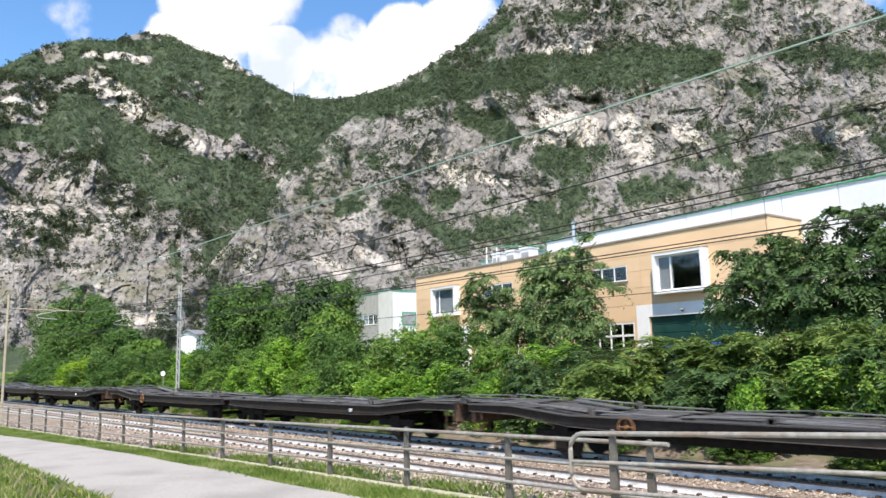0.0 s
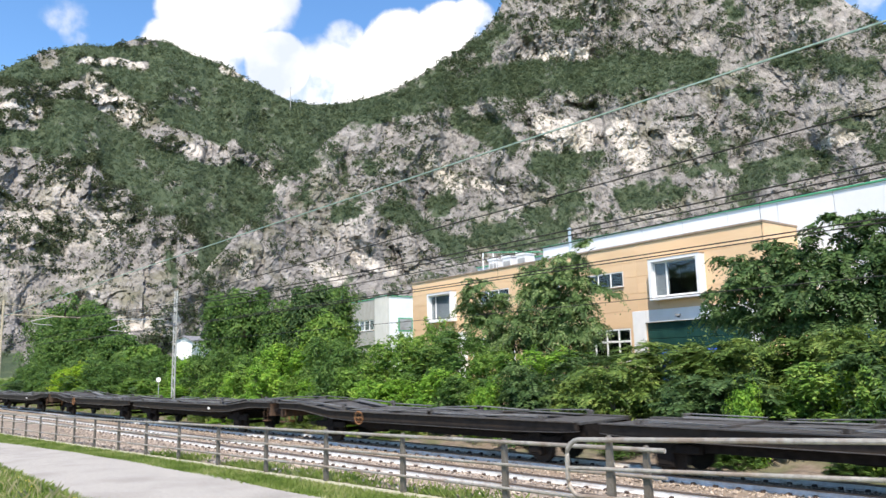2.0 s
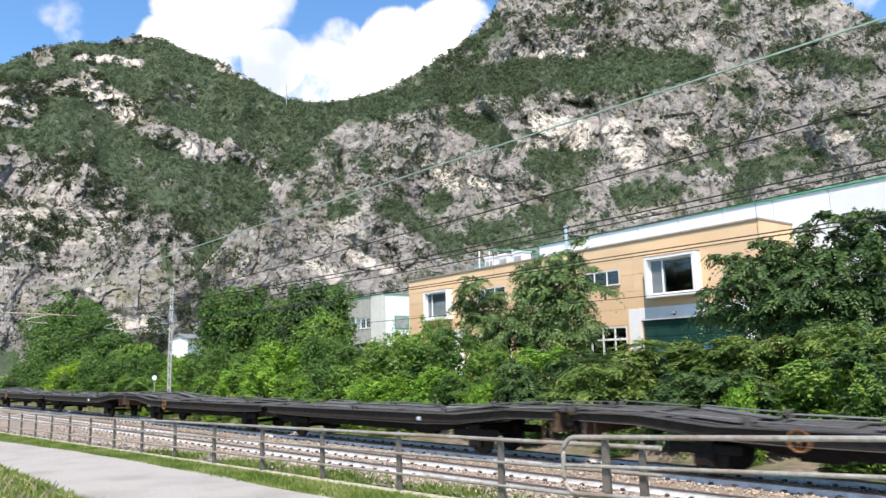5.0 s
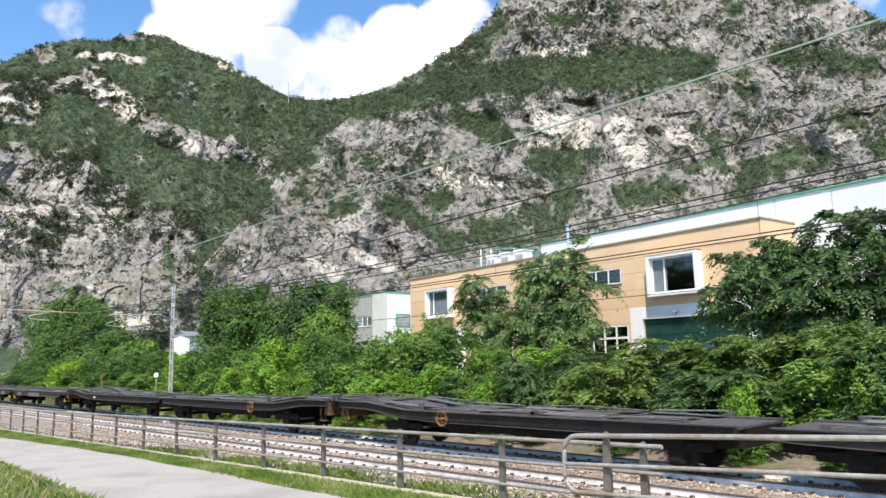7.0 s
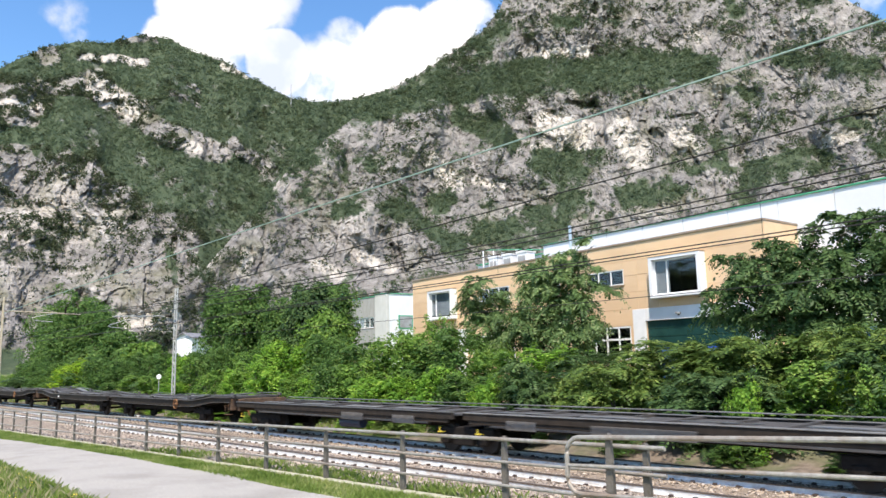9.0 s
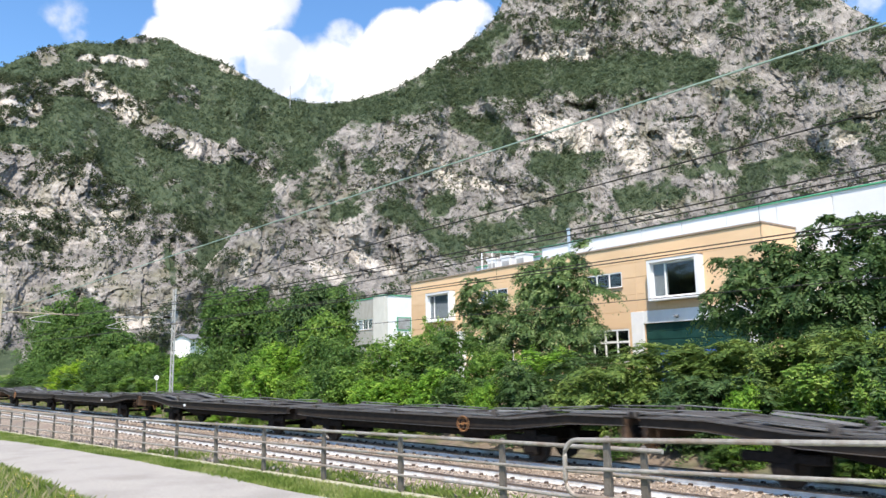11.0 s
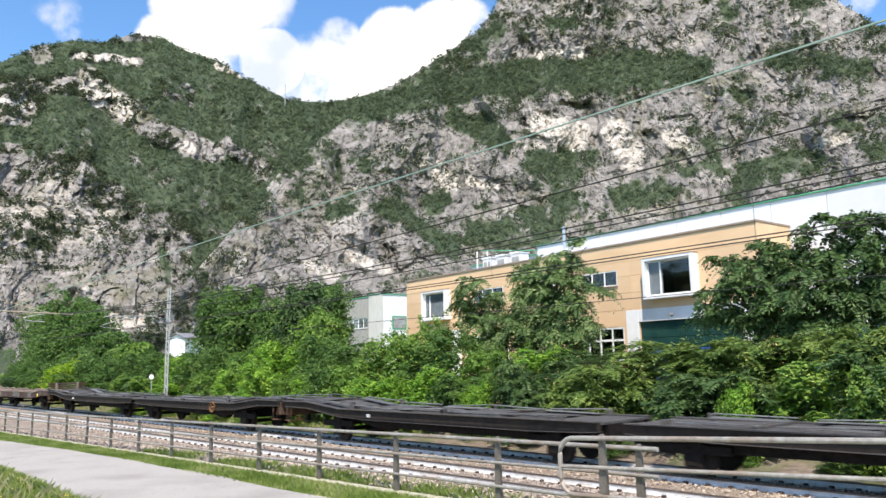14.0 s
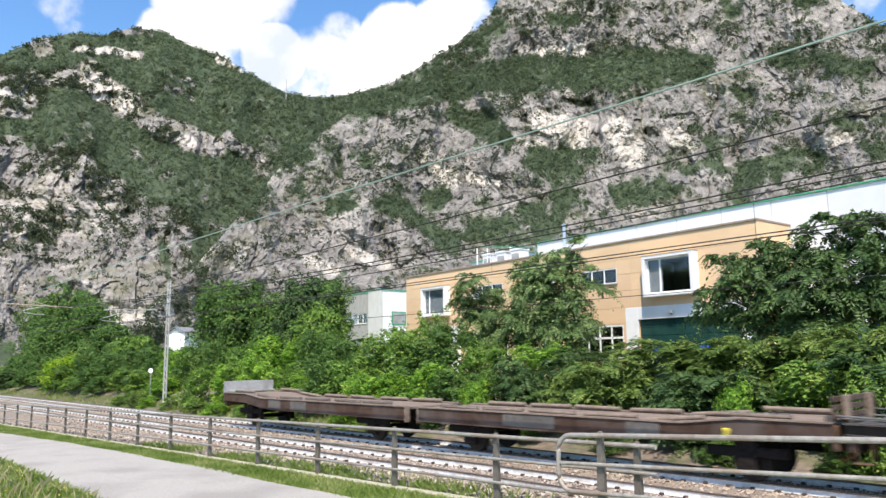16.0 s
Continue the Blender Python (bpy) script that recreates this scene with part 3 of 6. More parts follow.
PALE_FOOT = [
    (53.1, 8.3, 50.9, 7.2, 0.56, 0.8), (66.3, 16.0, 65.7, 16.0, 0.47, 0.8), (73.6, 7.1, 71.0, 5.2, 1.02, 0.4), (56.6, 7.5, 54.8, 6.6, 0.65, 0.6),
    (78.6, 17.7, 77.0, 18.1, 0.42, 0.9), (70.5, 3.4, 67.1, 3.4, 0.65, 1.2), (34.2, 24.5, 26.0, 23.7, 1.02, 0.25),
]
CAVES = [
    (34.6, 19.0, 34.1, 16.3, 0.42, 1), (36.7, 19.5, 34.7, 19.0, 0.23, 0.8), (39.2, 17.2, 38.1, 16.8, 0.23, 0.7), (30.3, 16.7, 29.7, 16.3, 0.28, 0.6),
    (39.6, 18.6, 39.5, 17.1, 0.12, 0.7), (39.6, 24.2, 38.9, 23.5, 0.33, 0.5), (28.6, 17.6, 26.9, 17.6, 0.23, 0.5), (50.9, 9.2, 50.5, 7.4, 0.14, 0.6),
    (67.2, 9.4, 67.1, 7.3, 0.19, 0.7),
]


def stretch_masks(q, rows, soft=0.45):
    """How far each place lies inside each stretch, with its amount."""
    for a0, e0, a1, e1, wide, amount in rows:
        d = np.array((a1 - a0, e1 - e0))
        t = np.clip(((q[:, 0] - a0) * d[0] + (q[:, 1] - e0) * d[1]) / (d @ d + 1e-6), 0, 1)
        gap = np.hypot((q[:, 0] - a0 - t * d[0]) * 0.95, q[:, 1] - e0 - t * d[1]) / wide
        m = np.clip((1 + soft - gap) / (2 * soft), 0, 1)
        yield m * m * (3 - 2 * m), amount


def make_mountain(name, label, crest, az0, az1, cols, rows, foot, top, seed, wooded, layers, pales):
    """A mountain side seen from the valley: foot and crest distance, crest as (azimuth, elevation) stops."""
    az = np.linspace(az0, az1, cols)
    s = np.linspace(0, 1, rows) ** 0.9
    A, S = np.meshgrid(az, s, indexing="ij")
    ca, ce = np.array(crest).T
    order = np.argsort(ca)
    crest_el = np.interp(A, ca[order], ce[order])
    el = -0.6 + (crest_el + 0.6) * S
    rise = np.clip((crest_el - 3) / 20, 0.05, 1.5)
    a = np.radians(A)
    flat = lambda v: v.ravel()
    # relief is laid out along the face: degrees round and up
    q = np.stack([flat(A), flat(el), 0 * flat(A)], 1)
    ragged = np.stack([fractal(q / 1.3, 4, seed + 71, gain=0.6) - 0.5, fractal(q / 1.3 + 7, 4, seed + 72, gain=0.6) - 0.5], 1)
    spot = q[:, :2] + ragged * 1.1
    woods, sure = np.full(len(q), wooded), np.zeros(len(q))
    for layer in layers:
        for m, amount in stretch_masks(spot, layer):
            woods = woods + (amount - woods) * m
            sure = np.maximum(sure * (1 - m), m * (amount < 0.3))
    pale = np.zeros(len(q))
    for layer in pales:
        for m, amount in stretch_masks(spot, layer, 0.6):
            pale = np.maximum(pale, m * amount)
    cave = np.zeros(len(q))
    for m, amount in stretch_masks(q[:, :2] + ragged * 0.5, CAVES, 0.35):
        cave = np.maximum(cave, m * amount)
    # cliffs stand steep, wooded ledges lie back
    lie = np.clip(woods, 0, 1).reshape(A.shape)
    lie = sum(np.roll(lie, k, 0) for k in range(-10, 11)) / 21
    step = (0.22 + 1.25 * lie) * np.gradient(S, axis=1)
    back = np.cumsum(step, axis=1)
    back = 0.55 * (back - back[:, :1]) / (back[:, -1:] - back[:, :1]) + 0.45 * S ** 1.1
    r = foot + (top - foot) * rise * back
    bend = (fractal(q / 3.0, 3, seed + 3) - 0.5)
    q = q + np.stack([bend * 2.2, bend * -1.2, 0 * bend], 1)
    spur = fractal(q * (1, 0.5, 1) / 5.0, 3, seed, True)
    rib = fractal(q * (1, 0.45, 1) / 1.7, 4, seed + 9, True, 0.55)
    w2 = q[:, :2] + 0.25 * np.stack([fractal(q / 0.5, 2, seed + 61) - 0.5, fractal(q / 0.5 + 9, 2, seed + 62) - 0.5], 1)
    block, _ = facets(w2 * (1, 0.5) / 1.3, seed + 31)
    crag, _ = facets(w2 * (1, 0.65) / 0.5, seed + 33)
    chip, _ = facets(w2 * (1, 0.85) / 0.2, seed + 35)
    strata = fractal(q * (0.18, 1, 1) / 0.42, 3, seed + 21)
    woods = woods + (fractal(q / 1.1, 5, seed + 51, gain=0.75) - 0.5) * (1.2 + 1.0 * np.clip((18 - flat(el)) / 4, 0, 1)) * (1 - 0.55 * sure)
    bare = np.clip(1.25 - 1.1 * woods, 0.2, 1.0)
    size = flat(r) / 700.0
    push = size * ((spur - 0.6) * 75 + (rib - 0.6) * 30 * (0.4 + 0.6 * bare) + (block - 0.5) * 7 * bare + (crag - 0.5) * 4.2 * bare + (chip - 0.5) * 2.6 * bare
                   + (strata - 0.5) * 9 * bare - cave * 15)
    edge = np.minimum(1, (1 - flat(S)) * 9)
    r2 = flat(r) - push * (0.3 + 0.7 * edge)
    e2 = flat(el) + (fractal(q / 0.8, 3, seed + 41) - 0.5) * 0.22
    fa = flat(a)
    P = np.stack([-r2 * np.sin(fa), r2 * np.cos(fa), 1.6 + r2 * np.tan(np.radians(e2))], 1)
    n, m = A.shape
    idx = np.arange(n * m).reshape(n, m)
    rear = P.reshape(n, m, 3)[:, -1].copy()
    rear[:, :2] *= 1.25
    rear[:, 2] -= 160
    P = np.concatenate([P, rear])
    bi = n * m + np.arange(n)
    faces = np.stack([idx[:-1, :-1], idx[:-1, 1:], idx[1:, 1:], idx[1:, :-1]], -1).reshape(-1, 4)
    lid = np.stack([idx[:-1, -1], bi[:-1], bi[1:], idx[1:, -1]], -1)
    me = mesh_np(name, P, np.concatenate([faces, lid])[:, ::-1], M_MOUNT, False)
    at = me.attributes.new("woods", "FLOAT", "POINT")
    at.data.foreach_set("value", np.concatenate([woods, np.full(n, 0.8)]).astype(np.float32))
    at = me.attributes.new("pale", "FLOAT", "POINT")
    at.data.foreach_set("value", np.concatenate([pale, np.zeros(n)]).astype(np.float32))
    tagged(piece(name, me), label, "mountain", kind="structure")
    return P[:n * m], woods, flat(A), flat(el)


def scatter_crowns(name, label, field, count, seed, low, high, tufts, on_rock=False):
    """Tree crowns or bushes on a mountain side: each a lumpy heap of leaf clumps."""
    P, woods, az, el = field
    rng = np.random.default_rng(seed)
    clump = fractal(P / 16.0, 3, seed + 3)
    dist = np.hypot(P[:, 0], P[:, 1])
    if on_rock:
        w = np.clip((clump - 0.44) * 6, 0, 1) * np.clip((fractal(P / 50.0, 2, seed + 9) - 0.36) * 4, 0.12, 1) * (woods < 0.75) * (0.4 + np.clip(woods, 0, 1)) + 0.004
    else:
        w = np.clip((woods + (clump - 0.5) * 1.5 - 0.45) * 2.6, 0.0, 1.0)
    w = w * dist * dist * (el > 1.2) * np.where((az > 12) & (az < 82), 1.0, 0.3)
    pick = rng.choice(len(P), count, p=w / w.sum())
    size = low + (high - low) * rng.random(count) ** 1.7
    size = size * np.clip(dist[pick] / 700, 0.6, 1.3)
    c = P[pick] + rng.normal(0, 1.2, (count, 3)) + np.stack([0 * size, 0 * size, size * 0.25], 1)
    d = rng.normal(0, 1, (count, tufts, 3)) + np.array([0, 0, 0.45])
    d /= np.linalg.norm(d, axis=2)[..., None]
    lump = 0.62 + 0.38 * rng.random((count, tufts, 1))
    at = (c[:, None] + d * (1, 1, 0.95) * size[:, None, None] * lump).reshape(-1, 3)
    leaf = leaf_quads(at, d.reshape(-1, 3), np.repeat(size, tufts) * rng.uniform(0.5, 0.95, count * tufts), rng, 0.8)
    me = quads_mesh(name, leaf, M_ROCKBUSH if on_rock else M_SCRUB)
    tagged(piece(name, me), label, "trees", kind="stuff")


LEFT_CREST = [(100, 14), (90, 16), (84, 18), (78.98, 19.97), (77.84, 20.79), (76.32, 21.79), (74.5, 22.4), (71.9, 22.85), (70.6, 23.4), (69.8, 23.6),
              (68.0, 23.56), (66.3, 22.9), (63.8, 22.45), (61.8, 21.4), (60.3, 20.7), (58.5, 20.1), (56.8, 20.0), (55.0, 20.0), (53.2, 20.4), (50.4, 21.1), (44, 22)]
RIGHT_CREST = [(70, 2), (66, 6), (62, 11), (59.5, 14.2), (58.0, 15.9), (57.0, 16.7), (55.5, 17.6), (53.6, 19.1), (50.42, 21.24), (48.56, 22.07), (46.5, 23.27),
               (43.37, 25.0), (41.93, 26.34), (41.42, 27.3), (39, 30), (33, 32), (24, 29), (16.5, 23.7), (14.06, 21.44), (8, 18), (-6, 12)]
left_field = make_mountain("mountain_left", "steep wooded limestone mountain with pale cliffs and a rounded summit", LEFT_CREST, 92, 45, 500, 260, 520, 1150, 100,
                           0.97, (LEFT_CLIFFS, LEFT_FOOT), (PALE, PALE_FOOT))
right_field = make_mountain("mountain_right", "towering grey limestone mountain with cliffs, ledges and scrub", RIGHT_CREST, 69, 2, 700, 330, 360, 720, 200,
                            0.40, (RIGHT_WOODS, RIGHT_SCRUB, RIGHT_CLIFFS), (PALE, PALE_FOOT))
scatter_crowns("mountain_woods_left", "dark green woods and scrub on the mountain side", left_field, 27000, 11, 1.0, 2.8, 11)
scatter_crowns("rock_bushes_left", "dark bushes clinging to the pale cliffs", left_field, 12500, 13, 1.0, 3.2, 11, True)
scatter_crowns("rock_bushes_right", "dark bushes clinging to the grey cliffs", right_field, 17000, 14, 0.9, 2.9, 10, True)
scatter_crowns("mountain_woods_right", "dark green woods and scrub on rock ledges", right_field, 21000, 12, 1.0, 3.1, 13)

# ---- the railway ----


def make_ballast():
    """One bed under both tracks, with shoulders, and stones lying on it."""
    outline = [(12.3, -1.95), (13.0, -1.72), (13.6, -1.60), (13.9, -1.585), (16.4, -1.585), (16.7, -1.64), (17.2, -1.64), (17.5, -1.585), (20.05, -1.585), (20.3, -1.60), (20.95, -1.75), (21.5, -1.98)]
    xs = np.concatenate([[-900, -400, -200], np.linspace(-120, 10, 521), [60, 300]])
    oy = np.interp(np.linspace(0, 1, 60), np.linspace(0, 1, len(outline)), [o[0] for o in outline])
    oz = np.interp(oy, [o[0] for o in outline], [o[1] for o in outline])
    X, Yy = np.meshgrid(xs, oy, indexing="ij")
    Z = np.tile(oz, (len(xs), 1)) + (grain3(np.stack([X.ravel() * 7, Yy.ravel() * 7, 0 * X.ravel()], 1), 3).reshape(X.shape) - 0.5) * 0.03
    n, m = X.shape
    idx = np.arange(n * m).reshape(n, m)
    faces = np.stack([idx[:-1, :-1], idx[1:, :-1], idx[1:, 1:], idx[:-1, 1:]], -1).reshape(-1, 4)
    me = mesh_np("ballast_bed", np.stack([X, Yy, Z], -1).reshape(-1, 3), faces, M_BALLAST, False)
    tagged(piece("ballast_bed", me), "brown and grey crushed-stone bed under two tracks", "ballast", kind="structure")
    # the slope from the fence down to the bed
    xs = np.linspace(-70, 8, 300)
    ts = np.linspace(0, 1, 40)
    X, T = np.meshgrid(xs, ts, indexing="ij")
    y0 = fence_y(X) + 0.1
    Yy = y0 + (13.2 - y0) * T
    Z = ground_height(X, Yy) + 0.03
    Z = Z + (grain3(np.stack([X.ravel() * 6, Yy.ravel() * 6, 0 * X.ravel()], 1), 8).reshape(X.shape) - 0.5) * 0.06
    n, m = X.shape
    idx = np.arange(n * m).reshape(n, m)
    faces = np.stack([idx[:-1, :-1], idx[1:, :-1], idx[1:, 1:], idx[:-1, 1:]], -1).reshape(-1, 4)
    me = mesh_np("ballast_slope", np.stack([X, Yy, Z], -1).reshape(-1, 3), faces, M_BALLAST, False)
    tagged(piece("ballast_slope", me), "gravel slope between the fence and the tracks", "gravel", kind="structure")
    rng = np.random.default_rng(4)
    count = 42000
    x = -4 - 44 * rng.random(count) ** 1.4
    t = rng.random(count)
    a = fence_y(x) + 0.15
    y = a + (20.9 - a) * t
    z = np.where(y < 13.2, ground_height(x, y) + 0.03, np.interp(y, [o[0] for o in outline], [o[1] for o in outline]))
    z = np.maximum(z, np.where(y > 12.3, np.interp(y, [o[0] for o in outline], [o[1] for o in outline]), -9))
    s = rng.uniform(0.016, 0.05, count)
    base = np.array([(1, 0, 0), (-1, 0, 0), (0, 1, 0), (0, -1, 0), (0, 0, 1), (0, 0, -1)], float)
    tri = np.array([(0, 2, 4), (2, 1, 4), (1, 3, 4), (3, 0, 4), (2, 0, 5), (1, 2, 5), (3, 1, 5), (0, 3, 5)])
    v = base[None] * rng.uniform(0.6, 1.5, (count, 6, 1)) * s[:, None, None]
    ang = rng.uniform(0, 6.28, count)
    ca, sa = np.cos(ang)[:, None], np.sin(ang)[:, None]
    v = np.stack([v[..., 0] * ca - v[..., 1] * sa, v[..., 0] * sa + v[..., 1] * ca, v[..., 2] * 0.75 + v[..., 0] * 0.4], -1)
    v += np.stack([x, y, z + s * 0.35], 1)[:, None]
    f = tri[None] + (np.arange(count) * 6)[:, None, None]
    me = mesh_np("ballast_stones", v.reshape(-1, 3), f.reshape(-1, 3), M_STONE, False)
    tagged(piece("ballast_stones", me), "loose angular ballast stones in brown and pale grey", "stones", kind="stuff")


make_ballast()
RAIL_OUTLINE = [(-0.075, -0.172), (0.075, -0.172), (0.075, -0.155), (0.024, -0.135), (0.020, -0.055), (0.036, -0.040), (0.036, -0.008), (0.026, 0.0),
                (-0.026, 0.0), (-0.036, -0.008), (-0.036, -0.040), (-0.020, -0.055), (-0.024, -0.135), (-0.075, -0.155)]


def make_tracks():
    sleeper = None
    for name, y in (("track_1", NEAR_Y), ("track_2", FAR_Y)):
        track = thing(name, pose(0, y, RAIL_Z), "railway track with white-painted rails on concrete sleepers", "railway track", kind="structure")
        for side in (-0.7535, 0.7535):
            rail = part("rail", extrude_profile(RAIL_OUTLINE, -900, 200, 1), [M_RAILSIDE, M_RAILTOP], track, "white-painted steel rail with a brown head")
            rail.matrix_basis = pose(0, side, 0)
            for p in rail.data.polygons:
                p.material_index = 1 if p.center.z > -0.042 else 0
        if sleeper is None:
            bm = boxed(-0.13, 0.13, -1.25, 1.25, -0.36, -0.178, 0.02)
            n = len(bm.faces)
            for side in (-0.7535, 0.7535):
                for d in (-0.11, 0.11):
                    box(bm, -0.055, 0.055, side + d - 0.045, side + d + 0.045, -0.18, -0.115, 0.015)
            for f in list(bm.faces)[n:]:
                f.material_index = 1
            ob = part("sleeper", bm, [M_SLEEPER, M_CLIP], track)
            sleeper = ob.data
            bpy.data.objects.remove(ob)
        for k in range(148):
            piece("sleeper", sleeper, None, track, pose(2 - 0.6 * k, 0, 0.0))
        far = bmesh.new()
        for k in range(148, 420):
            box(far, 1.87 - 0.6 * k, 2.13 - 0.6 * k, -1.25, 1.25, -0.36, -0.178)
        tagged(part("sleeper_row", far, M_SLEEPER, track), kind="stuff")


make_tracks()


def make_fences():
    def post_mesh():
        bm = bmesh.new()
        # a flat steel upright, narrow at the top, with a welded web behind
        for side in (-0.028, 0.022):
            vs = [bm.verts.new(p) for p in ((-0.044, side, -0.3), (0.044, side, -0.3), (0.040, side, 0.45), (0.024, side, 0.86), (0, side, 0.875), (-0.024, side, 0.86), (-0.040, side, 0.45))]
            bm.faces.new(vs)
            if side < 0:
                front = vs
            else:
                for k in range(7):
                    bm.faces.new((front[k], front[(k + 1) % 7], vs[(k + 1) % 7], vs[k]))
        bmesh.ops.recalc_face_normals(bm, faces=bm.faces)
        return bm

    fence = thing("railing", pose(0, 0, 0), "grey steel railing with three bars along the path", "railing")
    first = part("post", post_mesh(), M_POST, fence)
    xs = [-4.26 - 2.0 * k for k in range(20)]

    def top(x):
        return 0.827 + 0.0204 * x

    for k, x in enumerate(xs):
        m = pose(x, fence_y(x), top(x) - 0.87, 0, 0, -1.7)
        if k == 0:
            first.matrix_basis = m
        else:
            piece("post", first.data, None, fence, m)
    for name, drop, r in (("top_bar", 0.035, 0.024), ("middle_bar", 0.30, 0.019), ("bottom_bar", 0.575, 0.019)):
        for a, b in [(xs[0] + 0.25, xs[3])] + list(zip(xs[3::4], xs[7::4])):
            bm = rod(bmesh.new(), (a, fence_y(a) - 0.05, top(a) - drop), (b, fence_y(b) - 0.05, top(b) - drop), r, 10)
            part(name, bm, M_FENCE, fence)
    gate = thing("end_railing", pose(0, 0, 0), "grey steel railing section with a rounded tube end", "railing")

    def top2(x):
        return 0.868 + 0.0495 * (x + 4.39)

    def y2(x):
        return 6.3 + 0.0 * x

    for x in (-4.39, -1.2, 1.8):
        piece("post", first.data, None, gate, pose(x, y2(x), top2(x) - 0.87))
    s = -4.88
    arc = [(s + 0.16 + 0.16 * math.cos(q), math.sin(q) * 0.16) for q in [radians(d) for d in (90, 112, 135, 158, 180)]]
    pts = [(2.2, y2(2.2) - 0.05, top2(2.2) - 0.035)]
    pts += [(x, y2(x) - 0.05, top2(x) - 0.195 + z) for x, z in arc]
    pts += [(x, y2(x) - 0.05, top2(x) - 0.43 - z) for x, z in arc[::-1]]
    pts += [(-4.39, y2(-4.39) - 0.05, top2(-4.39) - 0.59)]
    part("end_loop", tube(bmesh.new(), pts, 0.025, 10), M_FENCE, gate, "rounded steel tube loop")
    part("middle_bar", rod(bmesh.new(), (s, y2(s) - 0.05, top2(s) - 0.315), (2.2, y2(2.2) - 0.05, top2(2.2) - 0.315), 0.02, 10), M_FENCE, gate)
    part("bottom_bar", rod(bmesh.new(), (-4.39, y2(-4.39) - 0.05, top2(-4.39) - 0.59), (2.2, y2(2.2) - 0.05, top2(2.2) - 0.59), 0.02, 10), M_FENCE, gate)


make_fences()


def make_masts():
    # lattice mast behind the far track
    mast = thing("catenary_mast", pose(-53.0, 22.6, -1.75), "slim grey lattice steel catenary mast with an arm", "catenary mast", "masts by the tracks")
    for x in (-0.19, 0.19):
        part("upright", rod(bmesh.new(), (x * 1.25, 0, -0.4), (x, 0, 9.2), 0.06, 6), M_MAST, mast)
    bm = bmesh.new()
    for k in range(22):
        sgn = 1 if k % 2 else -1
        rod(bm, (-0.21 * sgn, 0, 0.2 + 0.41 * k), (0.21 * sgn, 0, 0.61 + 0.41 * k), 0.024, 5)
    part("lacing", bm, M_MAST, mast)
    part("footing", boxed(-0.4, 0.4, -0.35, 0.35, -0.5, 0.12, 0.03), M_CURB, mast)
    part("arm", rod(bmesh.new(), (0, 0, 7.15), (0, -4.5, 7.0), 0.04, 8), M_MAST, mast)
    part("stay", rod(bmesh.new(), (0, 0, 8.7), (0, -3.2, 7.06), 0.015, 6), M_MAST, mast)
    part("registration_arm", tube(bmesh.new(), [(0, -2.4, 6.98), (0, -3.6, 6.75), (0, -4.6, 6.42), (0, -4.75, 6.35), (0, -4.6, 6.27), (0, -3.7, 6.2)], 0.025, 6), M_MAST, mast, "bent pale tube arm")
    part("insulator", rod(bmesh.new(), (0, -0.3, 7.14), (0, -0.8, 7.125), 0.07, 8), M_BOGIE, mast)
    # nearer mast on this side
    pole = thing("catenary_mast", pose(-53.0, 11.45, -1.6), "weathered ochre-grey catenary mast with a long arm", "catenary mast", "masts by the tracks")
    for x in (-0.12, 0.12):
        part("upright", rod(bmesh.new(), (x * 1.4, 0, -0.6), (x, 0, 7.9), 0.045, 6), M_POLE, pole)
    bm = bmesh.new()
    for k in range(18):
        sgn = 1 if k % 2 else -1
        rod(bm, (-0.15 * sgn, 0, 0.3 + 0.41 * k), (0.15 * sgn, 0, 0.71 + 0.41 * k), 0.014, 5)
    part("lacing", bm, M_POLE, pole)
    part("footing", boxed(-0.4, 0.4, -0.35, 0.35, -0.7, -0.1, 0.03), M_CURB, pole)
    part("arm", rod(bmesh.new(), (0, 0, 7.03), (0, 4.6, 6.93), 0.045, 8), M_POLE, pole)
    part("stay", rod(bmesh.new(), (0, 0, 7.8), (0, 3.2, 6.98), 0.018, 6), M_POLE, pole)
    part("insulator", rod(bmesh.new(), (0, 3.65, 6.95), (0, 3.65, 7.4), 0.05, 8), M_BOGIE, pole)
    part("registration_arm", tube(bmesh.new(), [(0, 3.0, 6.95), (0, 1.9, 6.72), (0, 1.65, 6.6), (0, 1.72, 6.5), (0, 2.2, 6.42), (0, 2.9, 6.4)], 0.028, 6), M_MAST, pole, "bent pale tube arm")
    # and their mates beyond the view, which hold the wires
    copy_thing(mast, pose(7.0, 22.6, -1.75))
    copy_thing(pole, pose(7.0, 11.45, -1.6))


make_masts()


